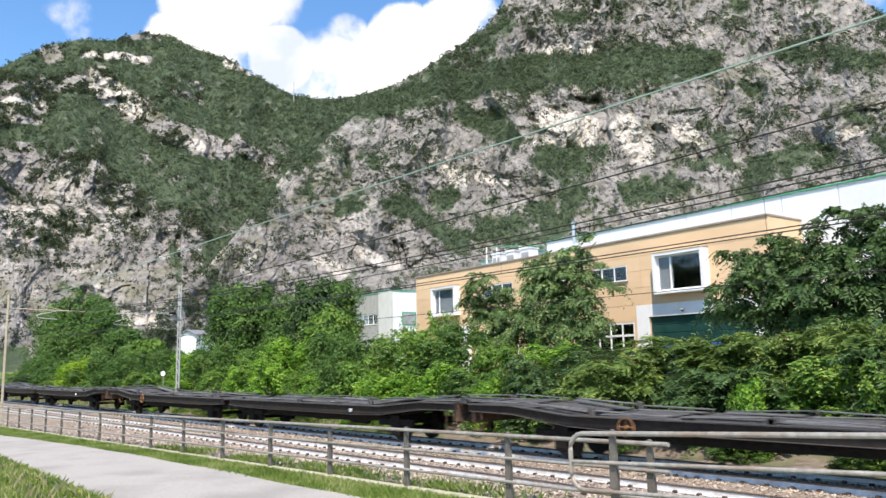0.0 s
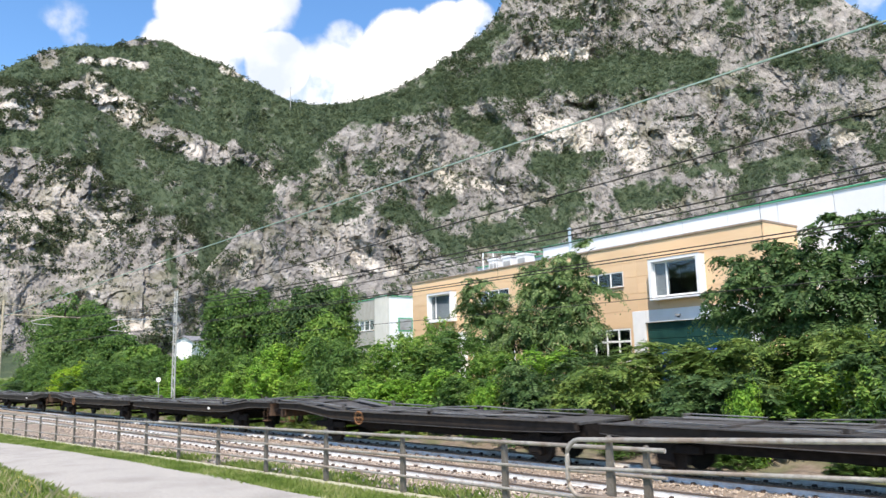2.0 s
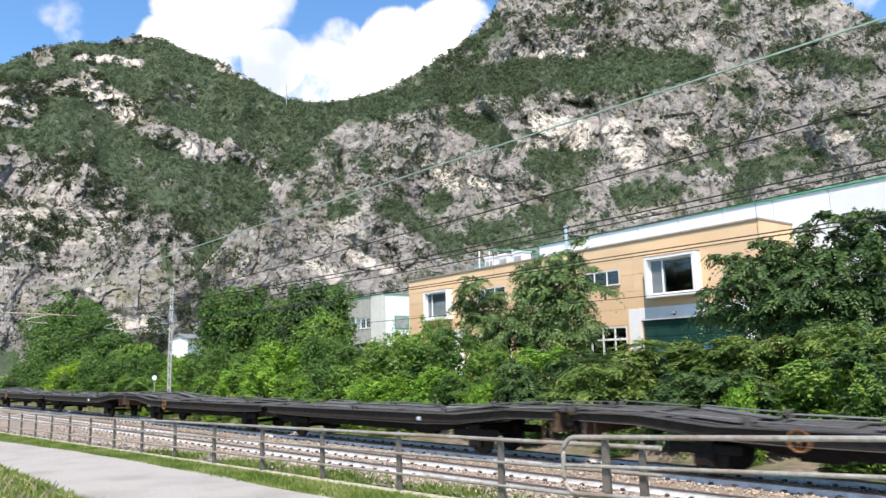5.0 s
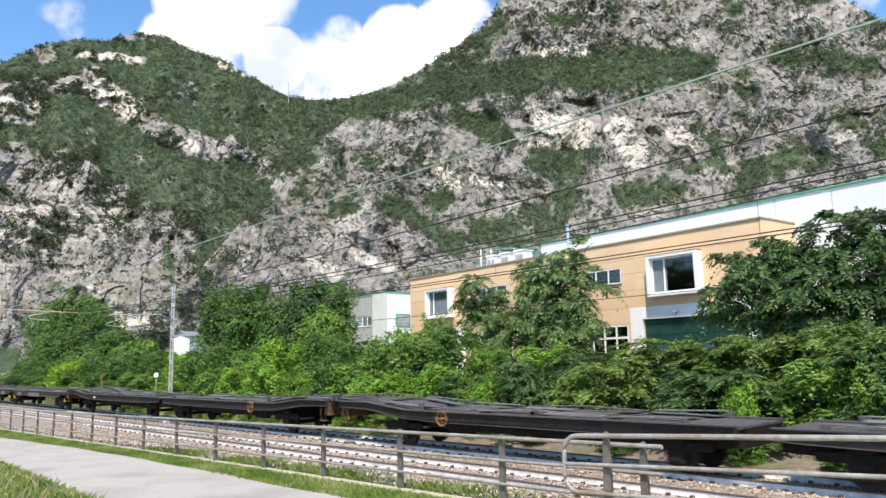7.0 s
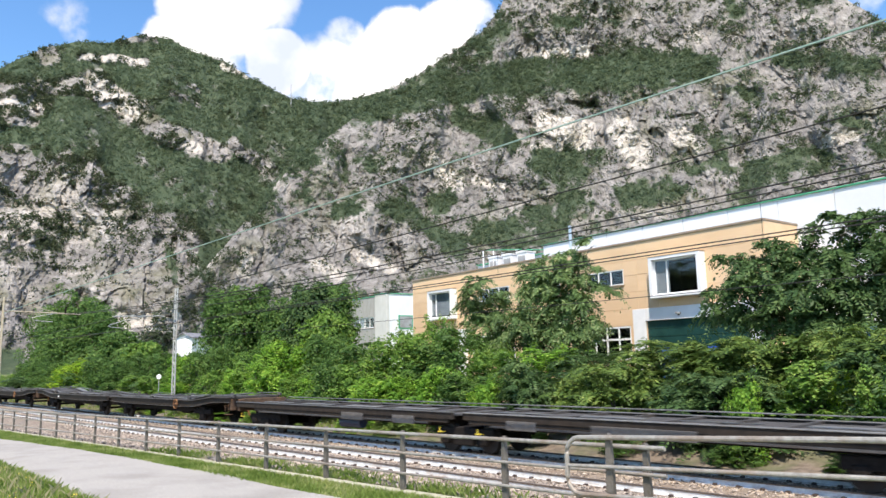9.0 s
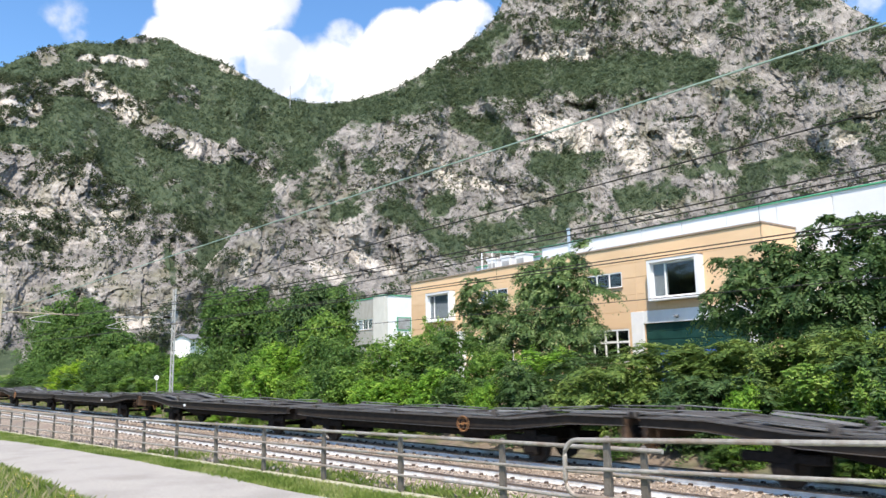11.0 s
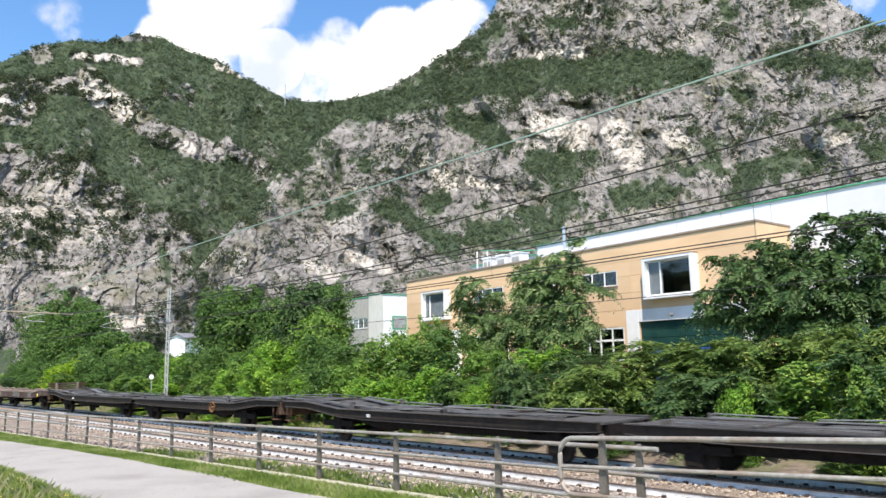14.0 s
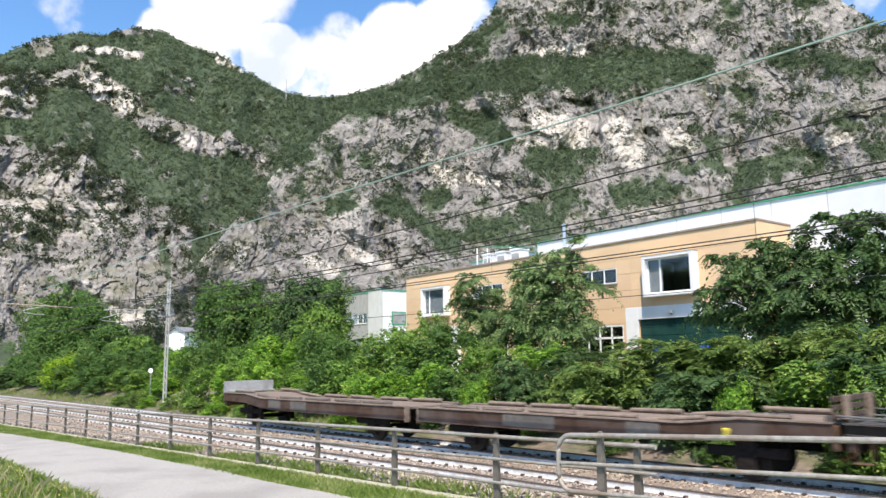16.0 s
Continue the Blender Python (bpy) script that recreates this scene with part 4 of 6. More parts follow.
def make_wires():
    def wire(name, label, a, b, sag, r, mat=M_WIRE, n=24):
        a, b = Vector(a), Vector(b)
        pts = []
        for k in range(n + 1):
            t = k / n
            p = a.lerp(b, t)
            p.z -= 4 * sag * t * (1 - t)
            pts.append(p)
        tagged(part(name, tube(bmesh.new(), pts, r, 5), mat), label, "overhead wire", "wires over the tracks")

    wire("feeder_wire", "thick greenish bare copper feeder wire", (7, 11.6, 6.50), (-53, 11.5, 5.30), -0.10, 0.020, M_COPPER)
    wire("feeder_wire", "dark bare feeder wire on the mast tops", (7, 22.6, 8.85), (-53, 22.6, 7.0), 0.05, 0.027)
    wire("messenger_wire", "dark sagging messenger wire over the tracks", (7, 15.2, 5.55), (-53, 15.2, 5.35), 0.62, 0.018)
    wire("messenger_wire", "dark sagging messenger wire over the tracks", (7, 15.2, 5.42), (-53, 15.2, 5.30), 0.66, 0.016)
    wire("messenger_wire", "dark sagging messenger wire over the tracks", (7, 18.7, 6.2), (-53, 18.7, 5.35), 0.62, 0.018)
    wire("contact_wire", "taut dark contact wire over the tracks", (7, 15.15, 4.22), (-53, 15.15, 3.75), 0.06, 0.014)
    wire("contact_wire", "taut dark contact wire over the tracks", (7, 15.22, 4.14), (-53, 15.22, 3.72), 0.06, 0.014)
    wire("contact_wire", "taut pale contact wire over the far track", (7, 18.8, 3.45), (-53, 18.8, 3.40), 0.10, 0.011)
    wire("messenger_wire", "thin dark wire beyond the mast", (-53, 18.7, 5.3), (-113, 18.7, 5.3), 0.6, 0.02)
    wire("contact_wire", "thin dark wire beyond the mast", (-53, 15.2, 3.8), (-113, 15.2, 3.8), 0.06, 0.013)
    for k in range(7):
        x = 1 - 7.5 * k
        part_z = 4.9 + 0.0004 * (x + 23) ** 2
        tagged(part("dropper", rod(bmesh.new(), (x, 15.2, 3.93 + 0.007 * (x + 10)), (x, 15.2, part_z), 0.005, 4), M_WIRE), "thin dropper between the wires", "overhead wire", "droppers")


make_wires()

# ---- the train ----
BOGIE_MESH = {}


def side_outline(length, flip):
    """Side sill from above the end (raised) to the middle joint: (x, top, bottom); the coupling end is at x = 0."""
    pts = [(0.35, 1.50, 1.30), (2.2, 1.50, 1.26), (4.4, 1.29, 1.0), (6.0, 1.28, 0.95), (length - 3.0, 1.28, 0.95), (length - 1.0, 1.28, 1.0), (length - 0.42, 1.28, 1.04)]
    return [(flip * x, a, b) for x, a, b in pts]


def strip_solid(stations, y0, y1):
    """A beam with changing depth along x."""
    bm = bmesh.new()
    rings = [[bm.verts.new(p) for p in ((x, y0, b), (x, y1, b), (x, y1, a), (x, y0, a))] for x, a, b in stations]
    for p, q in zip(rings, rings[1:]):
        for k in range(4):
            bm.faces.new((p[k], p[(k + 1) % 4], q[(k + 1) % 4], q[k]))
    bm.faces.new(rings[0][::-1])
    bm.faces.new(rings[-1])
    bmesh.ops.recalc_face_normals(bm, faces=bm.faces)
    return bm


def shared(key, make, mat, name, parent, m=None, label=""):
    """A piece whose mesh is made once and then shared."""
    if key in BOGIE_MESH:
        return piece(name, BOGIE_MESH[key], None, parent, m, label)
    ob = part(name, make(), mat, parent, label)
    BOGIE_MESH[key] = ob.data
    if m is not None:
        ob.matrix_basis = m
    return ob


def wheel_bm():
    bm = bmesh.new()
    rod(bm, (0, -0.065, 0), (0, 0.065, 0), 0.45, 24)
    rod(bm, (0, 0.065, 0), (0, 0.095, 0), 0.48, 24)
    rod(bm, (0, -0.10, 0), (0, -0.065, 0), 0.14, 12)
    return bm


def bogie(wagon, x):
    b = shared("bogie", lambda: box(box(box(box(boxed(-1.35, 1.35, -1.10, -0.93, 0.50, 0.82, 0.03), -1.35, 1.35, 0.93, 1.10, 0.50, 0.82, 0.03),
                                        -0.28, 0.28, -1.1, 1.1, 0.42, 0.86, 0.03), -0.45, 0.45, -1.16, -0.92, 0.26, 0.62, 0.03), -0.45, 0.45, 0.92, 1.16, 0.26, 0.62, 0.03),
               M_BOGIE, "bogie", wagon, pose(x, 0, 0), "grimy two-axle bogie, blackened for the shade under the wagon")
    for dx in (-0.9, 0.9):
        for side in (-1, 1):
            shared("wheel", wheel_bm, M_WHEEL, "wheel", b, pose(dx, 0.75 * side, 0.46, 0, 0, 180 if side > 0 else 0))
            shared("axle_box", lambda: boxed(-0.19, 0.19, -0.13, 0.13, -0.17, 0.17, 0.04), M_BOGIE, "axle_box", b, pose(dx, 1.04 * side, 0.46))
        shared("axle", lambda: rod(bmesh.new(), (0, -0.9, 0), (0, 0.9, 0), 0.08, 10), M_BOGIE, "axle", b, pose(dx, 0, 0.46))


def axle_gear(wagon, x):
    """A single axle between two guards with long springs."""
    b = shared("axle_guard", lambda: box(box(box(box(boxed(-1.0, 1.0, -1.12, -0.98, 0.60, 0.84, 0.03), -1.0, 1.0, 0.98, 1.12, 0.60, 0.84, 0.03),
                                             -0.26, 0.26, -1.15, -0.95, 0.24, 1.0, 0.03), -0.26, 0.26, 0.95, 1.15, 0.24, 1.0, 0.03), -0.14, 0.14, -1.0, 1.0, 0.62, 0.95, 0.03),
               M_BOGIE, "axle_guard", wagon, pose(x, 0, 0), "grimy axle guard with springs, blackened for the shade under the wagon")
    for side in (-1, 1):
        shared("wheel", wheel_bm, M_WHEEL, "wheel", b, pose(0, 0.75 * side, 0.46, 0, 0, 180 if side > 0 else 0))
        shared("axle_box", lambda: boxed(-0.19, 0.19, -0.13, 0.13, -0.17, 0.17, 0.04), M_BOGIE, "axle_box", b, pose(0, 1.04 * side, 0.46))
    shared("axle", lambda: rod(bmesh.new(), (0, -0.9, 0), (0, 0.9, 0), 0.08, 10), M_BOGIE, "axle", b, pose(0, 0, 0.46))


def buffers(wagon, x, out):
    for y in (-0.875, 0.875):
        def make():
            bm = rod(bmesh.new(), (0, 0, 0), (0.34, 0, 0), 0.10, 12)
            rod(bm, (0.34, 0, 0), (0.38, 0, 0), 0.22, 16)
            return bm
        shared("buffer", make, M_BOGIE, "buffer", wagon, pose(x, y, 1.06, 0, 0, 0 if out > 0 else 180))
    shared("coupling", lambda: box(rod(bmesh.new(), (-0.1, 0, 1.0), (0.32, 0, 0.93), 0.05, 8), 0.22, 0.36, -0.05, 0.05, 0.6, 0.98, 0.02), M_BOGIE, "coupling", wagon, pose(x, 0, 0, 0, 0, 0 if out > 0 else 180))
    shared("headstock", lambda: boxed(-0.08, 0.08, -1.3, 1.3, 0.90, 1.46, 0.02), M_HEAD, "headstock", wagon, pose(x - 0.12 * out, 0, 0))


def make_flat_wagon(length, ring_side):
    """Articulated black container wagon of two low units; its front end is at +length/2."""
    w = thing("container_wagon", pose(0, 0, 0), "empty black articulated flat container wagon", "rail wagon", "wagons of the train")
    half = length / 2
    rng = random.Random(7)
    for flip in (1, -1):
        # a unit reaches from its coupling end (flip * half) to the middle joint
        base = pose(flip * half, 0, 0)
        st = side_outline(half, -flip)
        for y0, y1 in ((-1.38, -1.26), (1.26, 1.38)):
            key = "sill%d%d" % (flip, y0 > 0)
            shared(key, lambda: strip_solid(st, y0, y1), M_BLACK, "side_sill", w, base)
            shared(key + "f", lambda: strip_solid([(x, a + 0.035, a) for x, a, b in st], y0 - 0.10, y1 + 0.02), M_EDGE, "top_flange", w, base)
            shared(key + "g", lambda: strip_solid([(x, b, b - 0.018) for x, a, b in st], y0 - 0.05, y1 + 0.05), M_EDGE, "bottom_flange", w, base)
        shared("deck%d" % flip, lambda: strip_solid([(x, a - 0.01, a - 0.07) for x, a, b in st], -1.26, 1.26), M_DECK, "deck", w, base)
        # beam widened so that its near-black fills the shaded band below the sill
        shared("spine%d" % flip, lambda: strip_solid([(x, a - 0.09, b - (0.06 if k < 2 else 0.30)) for k, (x, a, b) in enumerate(st[1:])], -0.95, 0.95), M_BOGIE, "centre_beam", w, base)
        # folded plates, and bars in pairs that rise to a clamp, along both edges
        for k in range(6):
            d = 1.35 + 2.55 * k + rng.uniform(-0.15, 0.15)
            x = half - d
            z = 1.54 if d < 2.0 else (1.44 if d < 4.2 else 1.32)
            tilt = -5.5 * flip if 2.0 <= d < 4.4 else 0
            for y in (-0.95, 0.95):
                shared("plate", lambda: boxed(-1.05, 1.05, -0.16, 0.16, -0.015, 0.015, 0.006), M_FLAP, "edge_plate", w, pose(flip * x, y + rng.uniform(-0.04, 0.04), z + 0.03, rng.uniform(-6, 6), tilt + rng.uniform(-1.2, 1.2), rng.uniform(-1.5, 1.5)))
            shared("mid_plate", lambda: boxed(-0.8, 0.8, -0.45, 0.45, -0.012, 0.012, 0.005), M_DECK, "deck_plate", w, pose(flip * (x + rng.uniform(-0.3, 0.3)), rng.uniform(-0.2, 0.2), z + 0.01, rng.uniform(-2, 2), tilt + rng.uniform(-0.8, 0.8), rng.uniform(-2, 2)))
            rise = 1.7 if k % 2 else -1.7
            for y in (-1.27, 1.27):
                shared("bar", lambda: boxed(-1.15, 1.15, -0.05, 0.05, -0.018, 0.018, 0.008), M_FLAP, "edge_bar", w, pose(flip * x, y, z + 0.10 + rng.uniform(-0.01, 0.02), rng.uniform(-8, 8), tilt + flip * (rise + rng.uniform(-0.8, 0.8)), rng.uniform(-1, 1)))
                shared("clamp", lambda: boxed(-0.10, 0.10, -0.07, 0.07, -0.10, 0.07, 0.02), M_EDGE, "clamp", w, pose(flip * (x + 1.2 * (-1 if rise > 0 else 1)), y * 0.99, z + 0.06, 0, tilt))
            shared("cross", lambda: boxed(-0.06, 0.06, -1.22, 1.22, -0.05, 0.05, 0.01), M_EDGE, "cross_bar", w, pose(flip * (x + 1.1), 0, z - 0.02, 0, tilt))
        # end fittings: hand rail loop, foot step and rusty hose
        ex = flip * (half - 0.34)
        shared("rail_loop", lambda: tube(bmesh.new(), [(0, 0, 1.42), (0, -0.06, 1.36), (0, -0.08, 0.95), (0.02, -0.06, 0.72), (0.30, -0.06, 0.72), (0.32, -0.08, 0.95), (0.32, -0.06, 1.30)], 0.018, 6), M_HEAD, "rail_loop", w, pose(ex - flip * 0.2, -1.30, 0, 0, 0, 0 if flip < 0 else 180) if flip < 0 else pose(ex - 0.45, -1.30, 0), "rusty step loop")
        shared("foot_step", lambda: boxed(-0.20, 0.20, -0.12, 0.12, -0.015, 0.015, 0.006), M_HEAD, "foot_step", w, pose(ex - flip * 0.30, -1.30, 0.70))
        shared("air_hose", lambda: tube(bmesh.new(), [(0, 0, 1.05), (0.14, 0, 0.92), (0.24, 0, 0.68), (0.34, 0, 0.62), (0.44, 0, 0.70)], 0.03, 7), M_RUST, "air_hose", w, pose(ex, -0.45, 0, 0, 0, 0 if flip > 0 else 180), "rusty air hose")
        axle_gear(w, flip * (half - 3.9))
        axle_gear(w, flip * 2.2)
        buffers(w, flip * (half - 0.30), flip)
        for k, x in enumerate((5.6, 9.0)):
            shared("brake_tank", lambda: rod(bmesh.new(), (-0.5, 0, 0), (0.5, 0, 0), 0.19, 12), M_BOGIE, "brake_tank", w, pose(flip * (half - x - 1), -0.7 + 0.5 * k, 0.72))
        if flip != ring_side:
            shared("lamp_bracket", lambda: boxed(-0.08, 0.08, -0.03, 0.03, -0.06, 0.06, 0.01), M_WHITE, "lamp_bracket", w, pose(flip * (half - 6.3), -1.42, 1.10), "small white marker")
    # brake wheel on the side
    def ring():
        bm = bmesh.new()
        n = 24
        pts = [(0.24 * math.cos(6.28318 * k / n), 0, 0.24 * math.sin(6.28318 * k / n)) for k in range(n + 1)]
        tube(bm, pts, 0.026, 6)
        for q in range(4):
            rod(bm, (0, 0, 0), pts[q * 6], 0.014, 5)
        rod(bm, (0, -0.03, 0), (0, 0.12, 0), 0.05, 8)
        return bm
    shared("ring", ring, M_RUST, "brake_wheel", w, pose(ring_side * (half - 6.4), -1.50, 1.08), "rusty orange brake wheel")
    return w


def make_open_wagon(length):
    """Older flat wagon with a slim side beam, hung plates and yellow steps."""
    w = thing("container_wagon", pose(0, 0, 0), "empty dark skeletal container wagon with grey plates", "rail wagon", "wagons of the train")
    half = length / 2
    rng = random.Random(9)
    for flip in (1, -1):
        for y in (-1.3, 1.3):
            part("side_beam", box(boxed(*sorted((flip * 0.25, flip * (half - 0.35))), y - 0.06, y + 0.06, 1.10, 1.32, 0.01), *sorted((flip * 0.5, flip * (half - 2))), y - 0.02, y + 0.02, 0.98, 1.10), M_BLACK, w)
            part("rail_flange", boxed(*sorted((flip * 0.25, flip * (half - 0.35))), y - 0.10, y + 0.10, 1.32, 1.35, 0.008), M_FLAP, w)
            part("lower_flange", boxed(*sorted((flip * 1.5, flip * (half - 2.5))), y - 0.08, y + 0.08, 0.92, 0.98, 0.008), M_EDGE, w)
        part("centre_beam", boxed(*sorted((flip * 0.25, flip * (half - 0.3))), -0.3, 0.3, 0.75, 1.25, 0.02), M_BOGIE, w)
        part("deck", boxed(*sorted((flip * 0.3, flip * (half - 0.4))), -1.22, 1.22, 1.20, 1.26, 0.01), M_DECK, w)
        for k in range(9):
            x = flip * (1.0 + 1.6 * k)
            part("cross_bar", boxed(x - 0.06, x + 0.06, -1.25, 1.25, 1.26, 1.34, 0.01), M_EDGE, w)
            shared("bar", None, None, "edge_bar", w, pose(x, 1.30, 1.46, 0, 0, rng.uniform(-1, 1)))
            if k % 2:
                shared("plate", None, None, "edge_plate", w, pose(x, -0.9, 1.37, rng.uniform(-4, 4), 0, rng.uniform(-1.5, 1.5)))
        bogie(w, flip * (half - 2.6))
        buffers(w, flip * (half - 0.30), flip)
        for x0, x1 in ((2.2, 3.4), (5.4, 8.6) if flip > 0 else (5.2, 6.6)):
            part("side_plate", boxed(*sorted((flip * x0, flip * x1)), -1.40, -1.37, 0.88, 1.16, 0.008), M_PLATEDULL, w, "plain grey sign plate")
        for x in (0.9, half - 0.8):
            part("step", box(boxed(flip * x - 0.10, flip * x + 0.10, -1.34, -1.18, 0.66, 0.69), flip * x - 0.02, flip * x + 0.02, -1.34, -1.31, 0.66, 0.84), M_YELLOW, w, "small yellow step")
    bogie(w, 0)
    part("brake_tank", rod(bmesh.new(), (-7.2, -0.9, 0.72), (-5.8, -0.9, 0.72), 0.2, 12), M_TANK, w, "dark blue air tank")
    part("brake_pole", tube(bmesh.new(), [(half - 0.5, 1.15, 1.3), (half - 0.5, 1.15, 2.35), (half - 0.52, 1.15, 2.42), (half - 0.65, 1.15, 2.46)], 0.045, 8), M_RUST, w, "rusty upright brake pole")
    return w


def make_tail_wagon(length):
    """Brown wagon at the end of the train, with end boards."""
    w = thing("container_wagon", pose(0, 0, 0), "empty brown flat container wagon with end boards, last of the train", "rail wagon", "wagons of the train")
    half = length / 2
    rng = random.Random(5)
    for flip in (1, -1):
        st = [(flip * (half - x), a, b) for x, a, b in ((0.4, 1.50, 1.18), (2.5, 1.50, 1.14), (4.0, 1.33, 0.95), (5.2, 1.33, 0.90), (half - 0.5, 1.33, 0.90), (half - 0.35, 1.33, 0.90))]
        for y0, y1 in ((-1.38, -1.26), (1.26, 1.38)):
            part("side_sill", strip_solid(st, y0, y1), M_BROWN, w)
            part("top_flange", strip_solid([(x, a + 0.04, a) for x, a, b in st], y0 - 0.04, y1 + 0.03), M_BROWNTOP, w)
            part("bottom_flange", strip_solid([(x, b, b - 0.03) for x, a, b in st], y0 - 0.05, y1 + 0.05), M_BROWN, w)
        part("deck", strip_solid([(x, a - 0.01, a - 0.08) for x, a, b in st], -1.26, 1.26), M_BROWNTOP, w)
        part("centre_beam", strip_solid([(x, a - 0.1, b - 0.1) for x, a, b in st[1:]], -0.35, 0.35), M_BOGIE, w)
        for k in range(6):
            d = 2.0 + 2.0 * k
            x = flip * (half - d - 0.2)
            z = 1.60 if d < 2.5 else (1.47 if d < 4.0 else 1.42)
            for y in (-1.18, 1.18):
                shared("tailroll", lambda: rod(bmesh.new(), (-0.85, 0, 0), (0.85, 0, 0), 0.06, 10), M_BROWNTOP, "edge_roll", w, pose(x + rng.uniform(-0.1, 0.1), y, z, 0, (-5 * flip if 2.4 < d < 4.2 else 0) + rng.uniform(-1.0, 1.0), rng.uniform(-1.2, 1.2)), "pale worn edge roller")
        for x0, x1 in ((4.6, 5.6), (8.0, 10.0) if flip > 0 else (6.4, 7.6)):
            part("side_plate", boxed(*sorted((flip * (half - x0), flip * (half - x1))), -1.395, -1.38, 0.94, 1.30, 0.004), M_PLATEDULL, w, "faded grey paint panel")
        axle_gear(w, flip * (half - 2.5))
        axle_gear(w, flip * 2.6)
        buffers(w, flip * (half - 0.30), flip)
        part("rib", boxed(*sorted((flip * 0.30, flip * 0.36)), -1.42, -1.2, 0.80, 1.34, 0.01), M_BROWNTOP, w)
    part("end_board", box(boxed(-half + 0.30, -half + 0.38, -1.35, 1.35, 1.54, 2.06, 0.012), -half + 0.38, -half + 0.62, -1.3, 1.3, 1.54, 1.60), M_GREYPLATE, w, "weathered pale grey end board")
    front = part("end_board", box(box(boxed(half - 0.42, half - 0.32, -1.35, 1.35, 1.60, 1.72, 0.01), half - 0.42, half - 0.32, -1.35, 1.35, 1.78, 1.90, 0.01), half - 0.42, half - 0.32, -1.35, 1.35, 1.96, 2.08, 0.01), M_BROWN, w, "brown slatted end board")
    for y in (-0.75, 0.75):
        part("stanchion", boxed(half - 0.34, half - 0.22, y - 0.09, y + 0.09, 1.40, 2.1, 0.015), M_BROWNTOP, front)
    part("step", boxed(half - 2.9, half - 2.7, -1.44, -1.38, 1.02, 1.28, 0.02), M_YELLOW, w, "small yellow fitting")
    part("marker", boxed(-half + 0.25, -half + 0.3, -1.2, -1.05, 1.2, 1.35, 0.01), M_YELLOW, w, "small yellow marker")
    return w


SPEED = 28.2
# place of each wagon's front coupling when the clip starts, and the side of its brake wheel
BLACK_FRONTS = [(16.0, -1), (-18.0, -1), (-52.2, -1), (-86.4, -1), (-120.3, -1), (-154.5, -1), (-188.4, -1), (-222.6, 1),
                (-287.6, 1), (-321.4, 1), (-355.5, -1), (-389.6, 1), (-423.4, 1)]
TRAIN = []


def make_train():
    kinds = {}
    for x, side in BLACK_FRONTS:
        if side not in kinds:
            kinds[side] = make_flat_wagon(34.0, side)
            TRAIN.append((kinds[side], x - 17.0))
        else:
            TRAIN.append((copy_thing(kinds[side], pose(0, 0, 0)), x - 17.0))
    TRAIN.append((make_open_wagon(31.4), -256.2 - 15.7))
    TRAIN.append((make_tail_wagon(28.6), -456.9 - 14.3))


make_train()

# ---- the factory ----
FACTORY = pose(-44.98, 38.66, 0, 0, 0, -6.35)


def cells(us, zs, holes):
    for u0, u1 in zip(us, us[1:]):
        for z0, z1 in zip(zs, zs[1:]):
            cu, cz = (u0 + u1) / 2, (z0 + z1) / 2
            if not any(a < cu < b and c < cz < d for a, b, c, d in holes):
                yield u0, u1, z0, z1


def window(parent, u0, u1, z0, z1, y, bars, sill=True, frame_w=0.07, mat=M_WHITE, blind=0.0):
    """Frame, panes and a room box whose dimness is put into its colour; bars are places of mullions along u."""
    win = new("window")
    win.parent = parent
    win["label"] = "white-framed window with dark glass"
    bm = bmesh.new()
    for a, b, c, d in ((u0, u1, z1 - frame_w, z1), (u0, u1, z0, z0 + frame_w), (u0, u0 + frame_w, z0 + frame_w, z1 - frame_w), (u1 - frame_w, u1, z0 + frame_w, z1 - frame_w)):
        box(bm, a, b, y, y + 0.08, c, d, 0.006)
    for q in bars:
        box(bm, q - frame_w * 0.5, q + frame_w * 0.5, y + 0.004, y + 0.076, z0 + frame_w, z1 - frame_w)
    part("window_frame", bm, mat, win)
    edges = [u0 + frame_w] + list(bars) + [u1 - frame_w]
    for a, b in zip(edges, edges[1:]):
        g = part("pane", boxed(a, b, y + 0.035, y + 0.045, z0 + frame_w, z1 - frame_w), M_GLASS, win)
        g.visible_shadow = False
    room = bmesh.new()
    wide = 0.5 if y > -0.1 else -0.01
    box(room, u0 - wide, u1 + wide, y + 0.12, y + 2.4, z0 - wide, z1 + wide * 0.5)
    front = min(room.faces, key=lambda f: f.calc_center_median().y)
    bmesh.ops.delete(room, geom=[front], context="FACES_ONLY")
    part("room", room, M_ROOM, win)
    if blind:
        part("blind", boxed(u0 + 0.05, u0 + 0.05 + (u1 - u0 - 0.1) * blind, y + 0.10, y + 0.115, z0 + 0.05, z1 - 0.05), M_BLIND_SKY, win, "pale curtain sheet, also standing in for mirrored sky")
    if sill:
        part("sill", boxed(u0 - 0.06, u1 + 0.06, y - 0.10, y + 0.03, z0 - 0.06, z0, 0.01), M_COPING, win)
    return win


